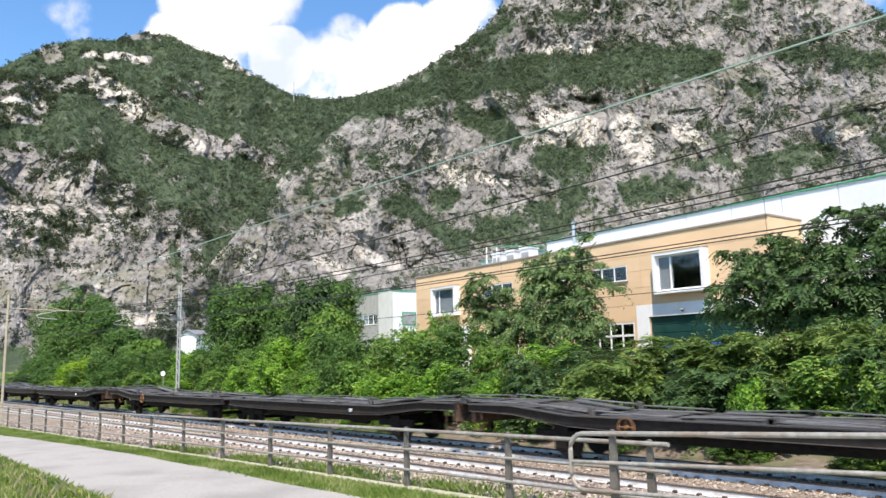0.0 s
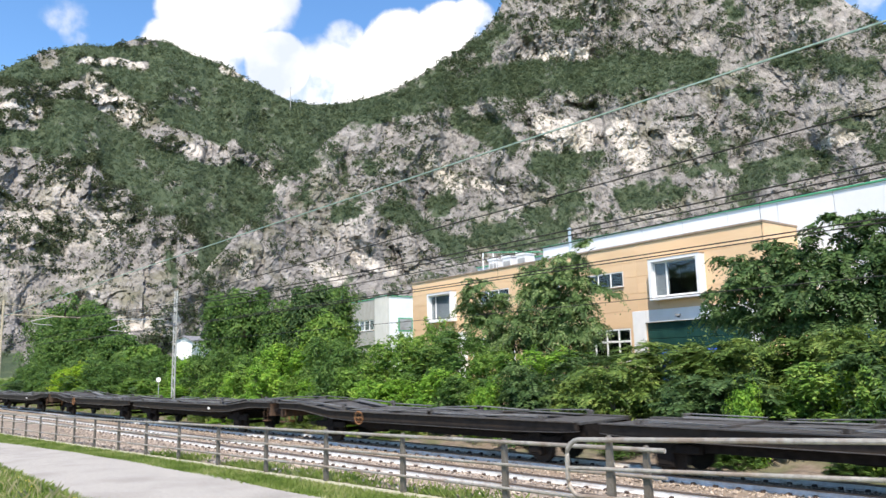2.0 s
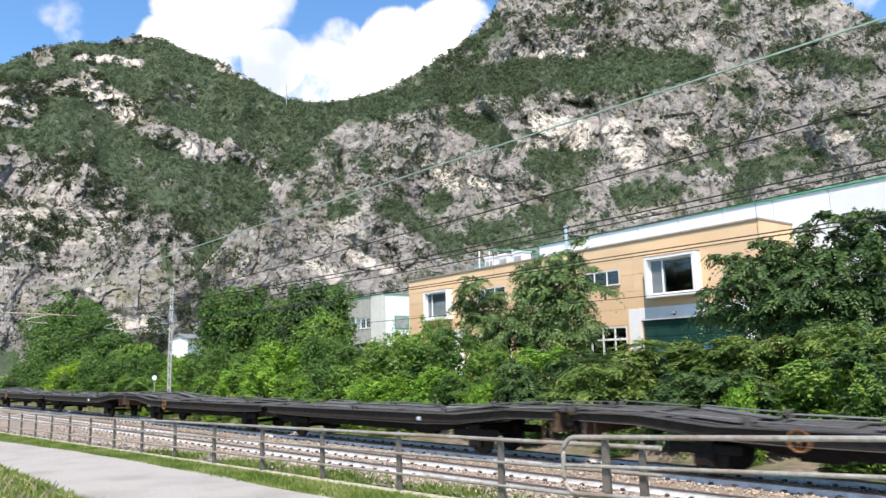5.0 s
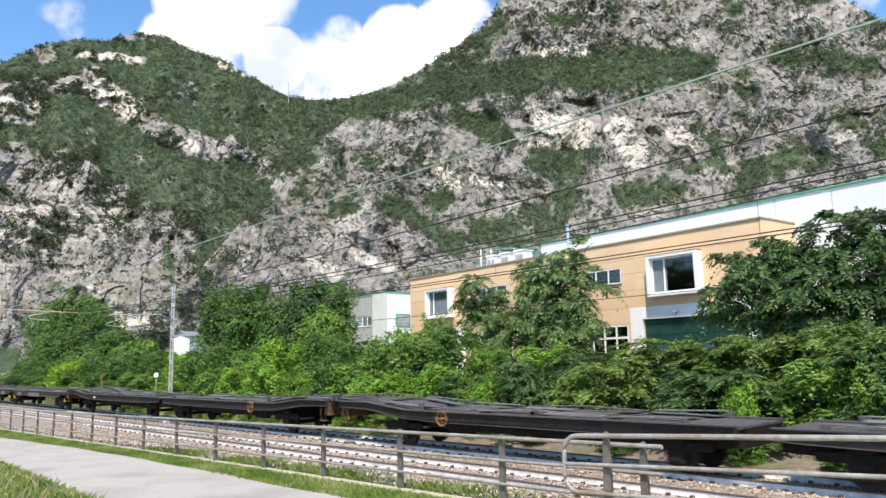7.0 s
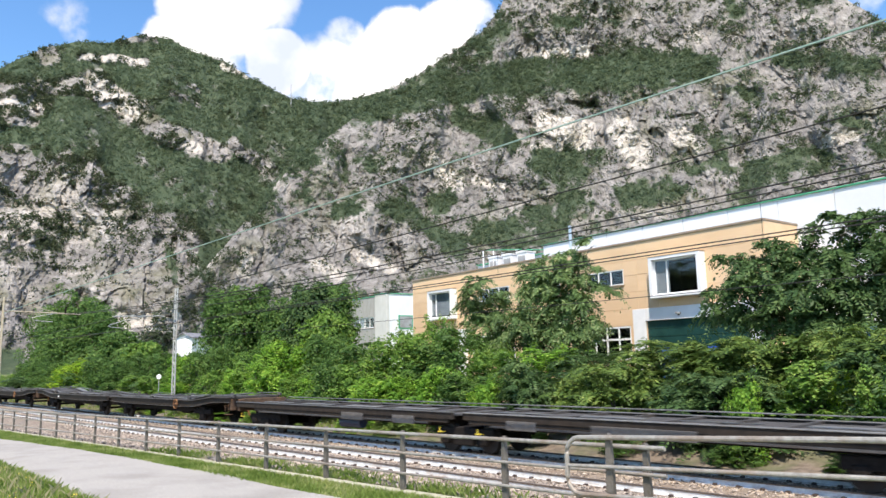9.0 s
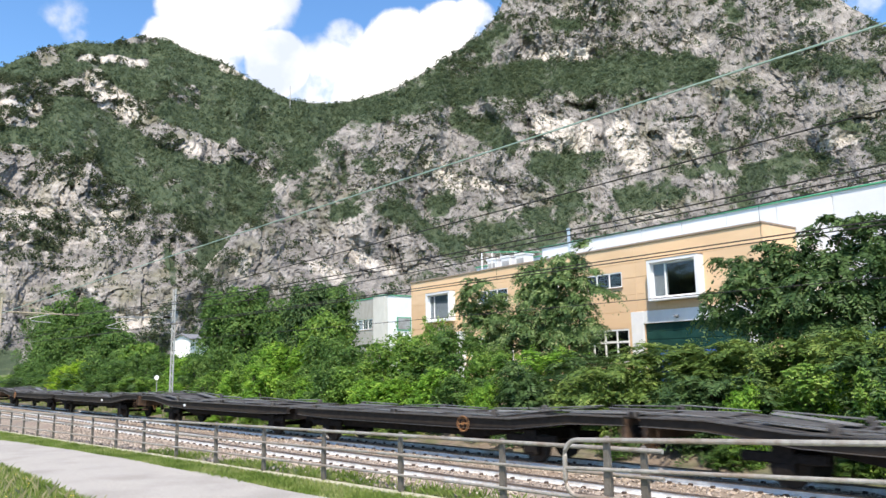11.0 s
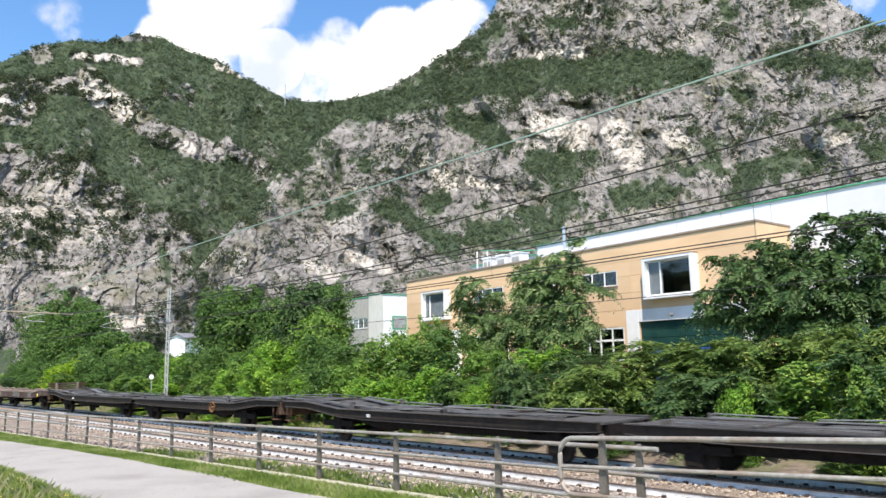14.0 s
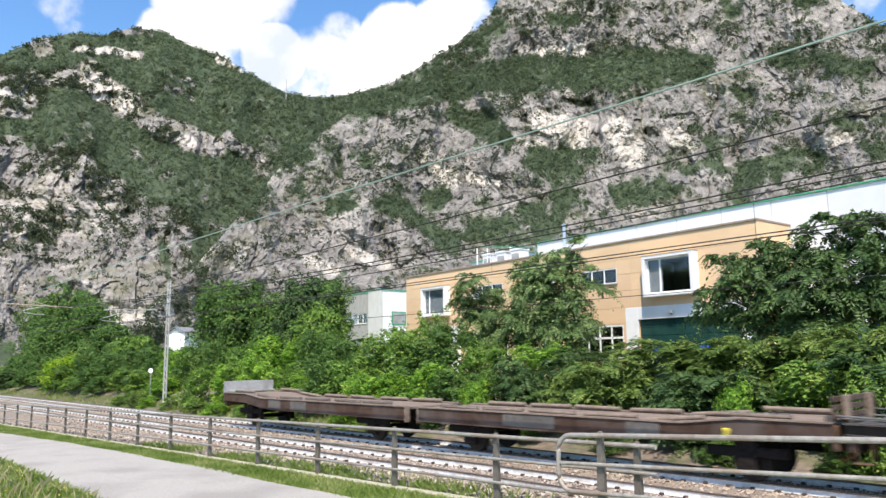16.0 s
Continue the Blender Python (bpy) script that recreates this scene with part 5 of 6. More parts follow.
def make_factory():
    b = thing("factory_building", FACTORY, "two-storey ochre-clad factory building with white box windows", "building")
    holes = [(2.95, 5.55, 4.95, 6.8), (8.3, 11.6, 5.79, 6.67), (13.6, 16.4, 5.79, 6.67), (18.6, 21.43, 5.79, 6.67), (23.8, 26.6, 5.0, 6.8), (7.5, 12.0, 1.5, 3.4), (18.2, 21.75, 1.5, 3.4), (22.8, 29.0, 0.0, 3.63)]
    us = sorted({0.0, 30.1} | {v for h in holes for v in h[:2]})
    zs = sorted({0.0, 8.0} | {v for h in holes for v in h[2:]})
    bm = bmesh.new()
    for u0, u1, z0, z1 in cells(us, zs, holes):
        box(bm, u0, u1, 0.05, 0.30, z0, z1)
    for y0, y1, x0, x1 in ((0.30, 3.1, 0.0, 0.25), (0.30, 3.1, 29.85, 30.1)):
        box(bm, x0, x1, y0, y1, 0.0, 8.0)
    part("wall", bm, M_ORANGE, b)
    part("roof", boxed(0.1, 30.0, 0.1, 3.12, 7.7, 7.95), M_ROOF, b)
    part("coping", box(boxed(-0.08, 30.18, -0.08, 0.32, 8.08, 8.19, 0.01), 29.86, 30.18, 0.32, 3.15, 8.08, 8.19, 0.01), M_COPING, b)
    # cladding panels over the wall, with open joints
    rows = [0.0, 1.15, 2.3, 3.42, 4.35, 5.3, 6.25, 7.1, 8.08]
    for z0, z1 in zip(rows, rows[1:]):
        cuts = sorted({0.0, 7.4, 14.9, 22.4, 30.1} | {v for h in holes if h[2] < z1 and h[3] > z0 for v in h[:2]})
        for u0, u1 in zip(cuts, cuts[1:]):
            if u1 - u0 < 0.05:
                continue
            hit = [h for h in holes if h[0] < (u0 + u1) / 2 < h[1] and h[2] < z1 and h[3] > z0]
            spans = [(z0, z1)]
            for h in hit:
                spans = [s for a, c in spans for s in ((a, min(c, h[2])), (max(a, h[3]), c)) if s[1] - s[0] > 0.03]
            for a, c in spans:
                part("panel", boxed(u0 + 0.006, u1 - 0.006, -0.012, 0.052, a + 0.009, c - 0.009, 0.004), M_ORANGE, b)
    for z0, z1 in zip(rows, rows[1:]):
        part("panel", boxed(30.098, 30.15, -0.012, 3.1, z0 + 0.009, z1 - 0.009, 0.004), M_ORANGE, b)
    # box windows that stand out from the wall
    # the first window's full-width sheet stands in for sky mirrored in its glass
    for u0, u1, bars, blind in ((2.72, 5.78, [3.55], 1.0), (23.6, 26.8, [24.62], 0.32)):
        z0, z1 = 4.78, 7.0
        bm = bmesh.new()
        for p, q, c, d in ((u0, u1, z1 - 0.16, z1), (u0, u1, z0, z0 + 0.16), (u0, u0 + 0.2, z0 + 0.16, z1 - 0.16), (u1 - 0.2, u1, z0 + 0.16, z1 - 0.16)):
            box(bm, p, q, -0.55, 0.05, c, d, 0.01)
        part("window_box", bm, M_WHITE, b, "protruding white window surround")
        part("box_flashing", boxed(u0 - 0.02, u1 + 0.02, -0.57, 0.04, z1, z1 + 0.03), M_COPING, b)
        window(b, u0 + 0.2, u1 - 0.2, z0 + 0.16, z1 - 0.16, -0.32, bars, False, 0.08, blind=blind)
    for u0, u1 in ((8.3, 11.6), (13.6, 16.4), (18.6, 21.43)):
        window(b, u0, u1, 5.79, 6.67, 0.0, [u0 + (u1 - u0) / 3, u0 + (u1 - u0) * 2 / 3], True, 0.06)
    for u0, u1 in ((7.5, 12.0), (18.2, 21.75)):
        w = window(b, u0, u1, 1.5, 3.4, 0.0, [u0 + (u1 - u0) * k / 4 for k in (1, 2, 3)], True, 0.09)
        part("transom", boxed(u0, u1, -0.006, 0.086, 2.62, 2.74), M_WHITE, w)
    # entrance surround with its roller door and wall lamp
    bm = boxed(21.95, 22.8, -0.045, 0.06, 0.0, 4.31, 0.01)
    box(bm, 22.8, 29.0, -0.045, 0.06, 3.63, 4.31, 0.01)
    box(bm, 29.0, 29.8, -0.045, 0.06, 0.0, 4.31, 0.01)
    part("entrance_surround", bm, M_WHITE, b, "white rendered entrance surround")
    door = part("roller_door", boxed(22.8, 29.0, 0.16, 0.22, 0.0, 3.63), M_DOOR, b, "dark green roller door")
    for k in range(8):
        part("slat", boxed(22.85, 28.95, 0.13, 0.165, 0.04 + 0.45 * k, 0.46 + 0.45 * k, 0.012), M_DOOR, door)
    lamp = part("wall_lamp", boxed(24.9, 25.16, -0.22, -0.045, 3.86, 3.98, 0.02), M_GREYPLATE, b)
    part("bracket", boxed(24.98, 25.08, -0.12, -0.045, 3.80, 3.87), M_BOGIE, lamp)
    part("pilaster", boxed(6.1, 6.95, -0.30, 0.05, 0.0, 3.95, 0.01), M_WHITE, b)
    # flue and roof units
    flue = thing("flue_pipe", FACTORY @ pose(16.6, 0.9, 7.95), "shiny steel flue pipe with a cap on the roof", "flue pipe")
    part("pipe", rod(bmesh.new(), (0, 0, 0), (0, 0, 2.0), 0.10, 14), M_STEEL, flue)
    part("cap", rod(rod(bmesh.new(), (0, 0, 1.98), (0, 0, 2.06), 0.13, 14), (0, 0, 2.06), (0, 0, 2.16), 0.16, 14, 0.02), M_STEEL, flue)
    part("collar", boxed(-0.3, 0.3, -0.3, 0.3, 0, 0.62, 0.02), M_PANELWHITE, flue)
    for k in range(3):
        ac = thing("roof_unit", FACTORY @ pose(9.1 + 1.5 * k, 1.2, 7.95), "white boxy roof ventilation unit with a sloped hood", "ventilation unit", "units on the roof")
        bm = boxed(-0.5, 0.5, -0.4, 0.4, 0.0, 1.0, 0.03)
        part("casing", bm, M_PANELWHITE, ac)
        part("hood", strip_solid([(-0.55, 1.30 - 0.04, 0.98), (0.55, 1.04, 0.98)], -0.44, 0.44), M_WHITE, ac)
        part("louvre", boxed(-0.35, 0.35, -0.42, -0.405, 0.25, 0.75), M_GREYPLATE, ac)
    rail = thing("roof_frame", FACTORY @ pose(8.25, 0.6, 7.95), "thin green and white frame on the roof edge", "roof frame")
    part("post", rod(bmesh.new(), (0, 0, 0), (0, 0, 1.65), 0.05, 8), M_WHITE, rail)
    part("post", rod(bmesh.new(), (0.9, 0.2, 0), (0.9, 0.2, 1.5), 0.04, 8), M_WHITE, rail)
    part("top_bar", tube(bmesh.new(), [(0, 0, 1.65), (2.5, 0.6, 1.40), (5.0, 1.2, 1.1)], 0.035, 6), M_GREEN, rail, "green top bar")
    # the tall white hall behind
    hall = thing("white_hall", FACTORY, "long white metal-clad factory hall with a thin green eave", "building")
    part("wall", box(boxed(11.8, 70.0, 3.25, 30.0, 0.0, 9.60), 4.4, 11.8, 3.25, 30.0, 0.0, 9.05), M_PANELWHITE, hall)
    for k in range(20):
        u0 = 11.8 + 2.9 * k
        part("panel", boxed(u0 + 0.018, u0 + 2.882, 3.19, 3.25, 4.2, 9.60, 0.004), M_PANELWHITE, hall)
        if u0 > 28 and not 33.2 < u0 + 1.45 < 41:
            part("panel", boxed(u0 + 0.018, u0 + 2.882, 3.19, 3.25, 0.0, 4.19, 0.004), M_PANELWHITE, hall)
    part("eave", boxed(11.7, 70.0, 3.10, 3.6, 9.60, 9.68, 0.01), M_GREEN, hall, "thin green eave strip")
    part("low_eave", boxed(4.4, 11.75, 3.10, 3.6, 9.05, 9.12, 0.01), M_GREEN, hall)
    part("roof", boxed(12.0, 70.0, 3.6, 29.8, 9.55, 9.66), M_ROOF, hall)
    part("door", boxed(34.6, 39.6, 3.17, 3.23, 0.0, 3.7), M_DOOR, hall, "dark green sliding door")


make_factory()


def make_van(name, label, m, length, height, mat):
    v = thing(name, m, label, "van")
    l, w = length / 2, 0.95
    bm = bmesh.new()
    prof = [(-l, 0.45), (-l, height), (l - 1.3, height), (l - 0.7, height * 0.62), (l - 0.05, height * 0.5), (l, 0.45)]
    a = [bm.verts.new((x, -w, z)) for x, z in prof]
    c = [bm.verts.new((x, w, z)) for x, z in prof]
    n = len(prof)
    bm.faces.new(a)
    bm.faces.new(c[::-1])
    for k in range(n):
        bm.faces.new((a[k], c[k], c[(k + 1) % n], a[(k + 1) % n]))
    bmesh.ops.recalc_face_normals(bm, faces=bm.faces)
    bmesh.ops.bevel(bm, geom=list(bm.edges), offset=0.06, segments=2, affect="EDGES")
    part("body", bm, mat, v)
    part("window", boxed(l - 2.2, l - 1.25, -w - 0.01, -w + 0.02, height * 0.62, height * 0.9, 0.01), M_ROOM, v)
    for x in (-l + 0.8, l - 0.8):
        for y in (-w + 0.06, w - 0.06):
            wh = part("wheel", rod(bmesh.new(), (x, y - 0.1, 0.33), (x, y + 0.1, 0.33), 0.33, 18), M_BOGIE, v)
            part("rim", rod(bmesh.new(), (x, y - 0.12, 0.33), (x, y + 0.12, 0.33), 0.18, 12), M_STEEL, wh)
    return v


make_van("parked_van", "dark blue van parked at the roller door", FACTORY @ pose(28.0, -2.6, 0.1), 3.2, 2.0, M_BLUE)
make_van("parked_van", "blue box van parked beside the white hall", FACTORY @ pose(37.6, -1.0, 0.1), 5.2, 2.75, M_BLUE)


def make_grey_house():
    h = thing("workshop_building", FACTORY @ pose(-1.2, 10.0, 0), "grey concrete workshop with a white end wall and low gable", "building")
    holes = [(-25.9, -21.3, 5.65, 6.85)]
    us, zs = [-27.0, -25.9, -21.3, -18.6], [0.0, 5.65, 6.85, 9.1]
    bm = bmesh.new()
    for u0, u1, z0, z1 in cells(us, zs, holes):
        box(bm, u0, u1, 0.0, 0.3, z0, z1)
    part("front_wall", bm, M_GREYWALL, h)
    part("end_wall", boxed(-18.9, -18.55, 0.3, 14.0, 0.0, 9.25), M_WHITE, h, "sunlit white end wall")
    part("corner_pier", boxed(-20.9, -18.5, -0.12, 0.3, 0.0, 9.25, 0.02), M_PALEWALL, h)
    part("roof", boxed(-27.0, -18.6, 0.2, 14.0, 8.85, 9.0), M_ROOF, h)
    part("coping", box(boxed(-27.1, -20.9, -0.06, 0.35, 9.1, 9.2, 0.01), -21.0, -18.45, -0.18, 0.35, 9.25, 9.34, 0.01), M_GREEN, h)
    part("end_coping", boxed(-18.95, -18.45, 0.35, 14.0, 9.25, 9.34, 0.01), M_GREEN, h)
    window(h, -25.9, -21.3, 5.65, 6.85, 0.05, [-24.6, -23.4, -22.3], True, 0.09, blind=0.5)
    side = part("end_window_frame", boxed(-18.56, -18.5, 1.5, 3.4, 5.4, 6.9, 0.01), M_GREEN, h, "green-framed end window")
    part("pane", boxed(-18.505, -18.49, 1.65, 3.25, 5.52, 6.78), M_GREYPLATE, side)
    # gabled part
    bm = bmesh.new()
    prof = [(-36.0, 0.0), (-36.0, 9.2), (-31.6, 10.75), (-27.1, 9.15), (-27.1, 0.0)]
    a = [bm.verts.new((u, -0.4, z)) for u, z in prof]
    c = [bm.verts.new((u, 0.3, z)) for u, z in prof]
    bm.faces.new(a)
    bm.faces.new(c[::-1])
    for k in range(5):
        bm.faces.new((a[k], c[k], c[(k + 1) % 5], a[(k + 1) % 5]))
    bmesh.ops.recalc_face_normals(bm, faces=bm.faces)
    part("gable_wall", bm, M_GREYWALL, h)
    for u0, z0, u1, z1 in ((-36.3, 9.25, -31.6, 10.9), (-31.6, 10.9, -26.8, 9.2)):
        bm = bmesh.new()
        vs = [bm.verts.new(p) for p in ((u0, -0.6, z0), (u1, -0.6, z1), (u1, 0.4, z1), (u0, 0.4, z0))]
        top = [bm.verts.new((v.co.x, v.co.y, v.co.z + 0.07)) for v in vs]
        bm.faces.new(vs[::-1])
        bm.faces.new(top)
        for k in range(4):
            bm.faces.new((vs[k], vs[(k + 1) % 4], top[(k + 1) % 4], top[k]))
        part("roof_slope", bm, M_GREEN if u0 > -32 else M_ROOF, h)
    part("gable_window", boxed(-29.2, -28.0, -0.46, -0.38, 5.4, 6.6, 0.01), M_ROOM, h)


make_grey_house()


def make_far_things():
    shed = thing("white_shed", pose(-87.1, 39.2, 0.6, 0, 0, 30), "small white house with a grey roof among trees", "house")
    bm = bmesh.new()
    prof = [(-1.2, 0), (-1.2, 4.6), (0, 5.1), (1.2, 4.6), (1.2, 0)]
    a = [bm.verts.new((x, -1.5, z)) for x, z in prof]
    c = [bm.verts.new((x, 3, z)) for x, z in prof]
    bm.faces.new(a)
    bm.faces.new(c[::-1])
    for k in range(5):
        bm.faces.new((a[k], c[k], c[(k + 1) % 5], a[(k + 1) % 5]))
    bmesh.ops.recalc_face_normals(bm, faces=bm.faces)
    part("wall", bm, M_WHITE, shed)
    for s in (-1, 1):
        bm = bmesh.new()
        vs = [bm.verts.new(p) for p in ((s * 1.5, -1.8, 4.5), (0, -1.8, 5.14), (0, 3.3, 5.14), (s * 1.5, 3.3, 4.5))]
        top = [bm.verts.new(v.co + Vector((0, 0, 0.1))) for v in vs]
        bm.faces.new(vs)
        bm.faces.new(top)
        for k in range(4):
            bm.faces.new((vs[k], vs[(k + 1) % 4], top[(k + 1) % 4], top[k]))
        bmesh.ops.recalc_face_normals(bm, faces=bm.faces)
        part("roof", bm, M_ROOF, shed)
    sign = thing("track_sign", pose(-57.6, 23.4, -1.45, 0, 0, 40), "small white trackside board on a post", "sign")
    part("post", rod(bmesh.new(), (0, 0, -0.3), (0, 0, 2.4), 0.03, 6), M_MAST, sign)
    part("board", rod(bmesh.new(), (0, -0.05, 2.45), (0, -0.02, 2.45), 0.19, 20), M_WHITE, sign, "plain white disc")
    mast = thing("summit_mast", Matrix.Translation(toward(58.8, 20.0) * 1120), "thin lattice mast on the mountain saddle", "mast")
    for x in (-0.8, 0.8):
        part("leg", rod(bmesh.new(), (x, 0, -12), (x * 0.3, 0, 26), 0.35, 5), M_MAST, mast)
    bm = bmesh.new()
    for k in range(10):
        rod(bm, (-0.7, 0, 2.4 * k), (0.7, 0, 2.4 * k + 2.4), 0.2, 4)
    part("lacing", bm, M_MAST, mast)


make_far_things()

# ---- plants ----


def crown_points(lobes, count, rng, shell=0.45, tuft=0):
    """Points in a union of lobes (x, y, z, rx, ry, rz), mostly near their skins, with the outward direction; gathered in tufts of leaves if tuft is given."""
    L = np.array(lobes)
    area = (L[:, 3] * L[:, 5]) ** 1.0
    n = max(1, count // tuft) if tuft else count
    k = rng.choice(len(L), n, p=area / area.sum())
    d = rng.normal(0, 1, (n, 3))
    d /= np.linalg.norm(d, axis=1)[:, None]
    rad = 1 - shell * rng.random(n) ** 1.6
    lump = 0.68 + 0.62 * grain3(d * 2.6 + k[:, None] * 5.1, 2) + 0.35 * (grain3(d * 7.0 + k[:, None] * 3.3, 4) - 0.5)
    c = L[k, :3] + d * L[k, 3:] * (rad * lump)[:, None]
    if tuft:
        c, d, k = np.repeat(c, tuft, 0), np.repeat(d, tuft, 0), np.repeat(k, tuft)
        wide = (0.10 + 0.17 * L[k, 3])[:, None] * np.repeat(rng.uniform(0.6, 1.5, (n, 1)), tuft, 0)
        off = rng.normal(0, 1, c.shape) * wide * (1, 1, 0.7)
        along = np.sum(off * d, 1)[:, None]
        c = c + off - 0.6 * along * d
        c[:, 2] -= 0.5 * np.sum((off - along * d) ** 2, 1) / wide[:, 0]
        d = d + 0.35 * off / wide
        d /= np.linalg.norm(d, axis=1)[:, None]
    return c, d


def branchwork(bm, base, lobes, rng, r):
    top = Vector((0, 0, 0))
    for q in lobes:
        top += Vector(q[:3])
    top /= len(lobes)
    fork = Vector(base).lerp(top, 0.45)
    rod(bm, base, fork, r, 8, r * 0.7)
    for q in lobes:
        e = Vector(q[:3])
        mid = fork.lerp(e, 0.5) + Vector(rng.normal(0, 0.12, 3))
        rod(bm, fork, mid, r * 0.5, 6, r * 0.35)
        rod(bm, mid, e, r * 0.35, 6, r * 0.15)
        for j in range(3):
            d = Vector(rng.normal(0, 1, 3)).normalized()
            rod(bm, e, e + Vector((d.x * q[3], d.y * q[4], abs(d.z) * q[5])) * 0.7, r * 0.15, 5, r * 0.05)


def random_lobes(rng, width, height, count, lift=0.25):
    lobes = []
    for k in range(count):
        t = (k + 0.5) / count
        a = k * 2.4 + rng.uniform(-0.5, 0.5)
        z = height * (lift + (0.98 - lift) * t) - height * 0.12
        reach = width * 0.5 * (1 - 0.75 * max(0, t - 0.35)) * 0.55
        rr = width * rng.uniform(0.16, 0.27)
        lobes.append((math.cos(a) * reach, math.sin(a) * reach, z, rr, rr, height * rng.uniform(0.13, 0.2)))
    return lobes


PLANT_MESH = {}


def bush_mesh(kind, seed):
    """Meshes of a bush 3.2 m wide and 4.6 m high: crown and stems."""
    key = (kind, seed)
    if key in PLANT_MESH:
        return PLANT_MESH[key]
    rng = np.random.default_rng(seed * 13 + 5)
    mat = {"fresh": M_LEAF_FRESH, "mid": M_LEAF_MID, "dark": M_LEAF_DARK, "deep": M_LEAF_DEEP, "olive": M_LEAF_OLIVE, "yellow": M_LEAF_YELLOW}[kind]
    lobes = [(x * 1.25, y * 1.25, z, a * 0.66, b * 0.66, h * 0.72) for x, y, z, a, b, h in random_lobes(rng, 3.3, 4.5, 20, 0.06)]
    if kind in ("olive", "dark"):
        p, a = whorls(lobes, 340, rng, 0.5, 7)
        c, d = crown_points(lobes, 3800, rng, 0.7, 20)
        q = np.concatenate([frond_quads(p, a + np.array([0, 0, 0.3]), rng, 1.0, 11, 0.23), leaf_quads(c, d, rng.uniform(0.09, 0.22, len(c)), rng, 0.55)])
    else:
        c, d = crown_points(lobes, 6200, rng, 0.55, 30)
        q = leaf_quads(c, d, rng.uniform(0.09, 0.27, len(c)), rng, 0.6)
    # shoots that stand out of the crown
    sh, _ = crown_points(lobes, 90, rng, 0.1)
    extra = []
    for p in sh:
        if p[2] < 1.8:
            continue
        aim = np.array([rng.normal(0, 0.3), rng.normal(0, 0.3), 1.0])
        n = 14
        s = rng.uniform(0.0, rng.uniform(0.35, 0.9), n)[:, None]
        cc = p + aim * s + rng.normal(0, 0.06, (n, 3))
        dd = rng.normal(0, 1, (n, 3))
        extra.append(leaf_quads(cc, dd / np.linalg.norm(dd, axis=1)[:, None], rng.uniform(0.08, 0.15, n), rng))
    q = np.concatenate([q] + extra)
    crown = quads_mesh("bush_crown", q, mat)
    bm = bmesh.new()
    branchwork(bm, (0, 0, -0.4), lobes, rng, 0.06)
    stems = bpy.data.meshes.new("bush_stem")
    bm.to_mesh(stems)
    bm.free()
    stems.materials.append(M_BARK)
    PLANT_MESH[key] = (crown, stems)
    return PLANT_MESH[key]


def frond_quads(tips, aims, rng, length=0.75, pairs=9, leaf=0.16):
    """Feathered leaves: leaflets in pairs on both sides of a drooping rib, in the leaf's own plane."""
    n = len(tips)
    a = aims + rng.normal(0, 0.35, (n, 3))
    a /= np.linalg.norm(a, axis=1)[:, None]
    side = np.cross(a, (0, 0, 1.0)) + 1e-4
    side /= np.linalg.norm(side, axis=1)[:, None]
    roll = rng.normal(0, 0.55, (n, 1))
    side = side * np.cos(roll) + np.cross(side, a) * np.sin(roll)
    ln = length * rng.uniform(0.6, 1.25, (n, 1, 1))
    s = np.linspace(0.12, 1, pairs)[None, :, None]
    rib = tips[:, None] + a[:, None] * s * ln + np.array([0, 0, -0.75]) * ln * s ** 2
    run = a[:, None] + np.array([0, 0, -1.5]) * s
    run = run / np.linalg.norm(run, axis=2)[..., None]
    lf = leaf * (0.65 + 0.5 * np.sin(s * 2.6))
    out = []
    for sg in (-1, 1):
        t = side[:, None] * sg + run * 0.4 - np.array([0, 0, 0.22])
        t = t / np.linalg.norm(t, axis=2)[..., None] + rng.normal(0, 0.14, (n, pairs, 3))
        w = run + rng.normal(0, 0.18, (n, pairs, 3))
        mid = rib + t * lf * 0.45
        out.append(np.stack([rib, mid + w * lf * 0.2, rib + t * lf, mid - w * lf * 0.2], 2).reshape(-1, 4, 3))
    return np.concatenate(out)


def whorls(lobes, count, rng, shell, each=8):
    """Feet and aims of feathered leaves that spread from branch tips."""
    p, d = crown_points(lobes, count // each, rng, shell)
    p, d = np.repeat(p, each, 0), np.repeat(d, each, 0)
    a = rng.uniform(0, 6.283, len(p))
    aim = np.stack([np.cos(a), np.sin(a), 0 * a], 1) * 0.85 + d * 0.7 + np.array([0, 0, 0.55])
    return p + rng.normal(0, 0.05, p.shape), aim


def make_tree(name, label, x, y, lobes, mat, seed, leaves, fronds, trunk=0.11, leaf=0.15, group="trees"):
    """A tree at (x, y); lobes are given round its foot."""
    rng = np.random.default_rng(seed)
    z = float(ground_height(np.array(x), np.array(y)))
    t = thing(name, pose(x, y, z), label, "tree", group)
    c, d = crown_points(lobes, leaves, rng, 0.6, 48)
    q = [leaf_quads(c, d, rng.uniform(leaf * 0.6, leaf * 1.25, len(c)), rng, 0.6)]
    if fronds:
        p, a = whorls(lobes, fronds, rng, 0.55)
        q.append(frond_quads(p, a, rng, 0.85, 10, 0.22))
    piece("crown", quads_mesh("crown", np.concatenate(q), mat), None, t)
    bm = bmesh.new()
    branchwork(bm, (0, 0, -0.3), lobes, rng, trunk)
    part("trunk", bm, M_BARK, t)
    return t


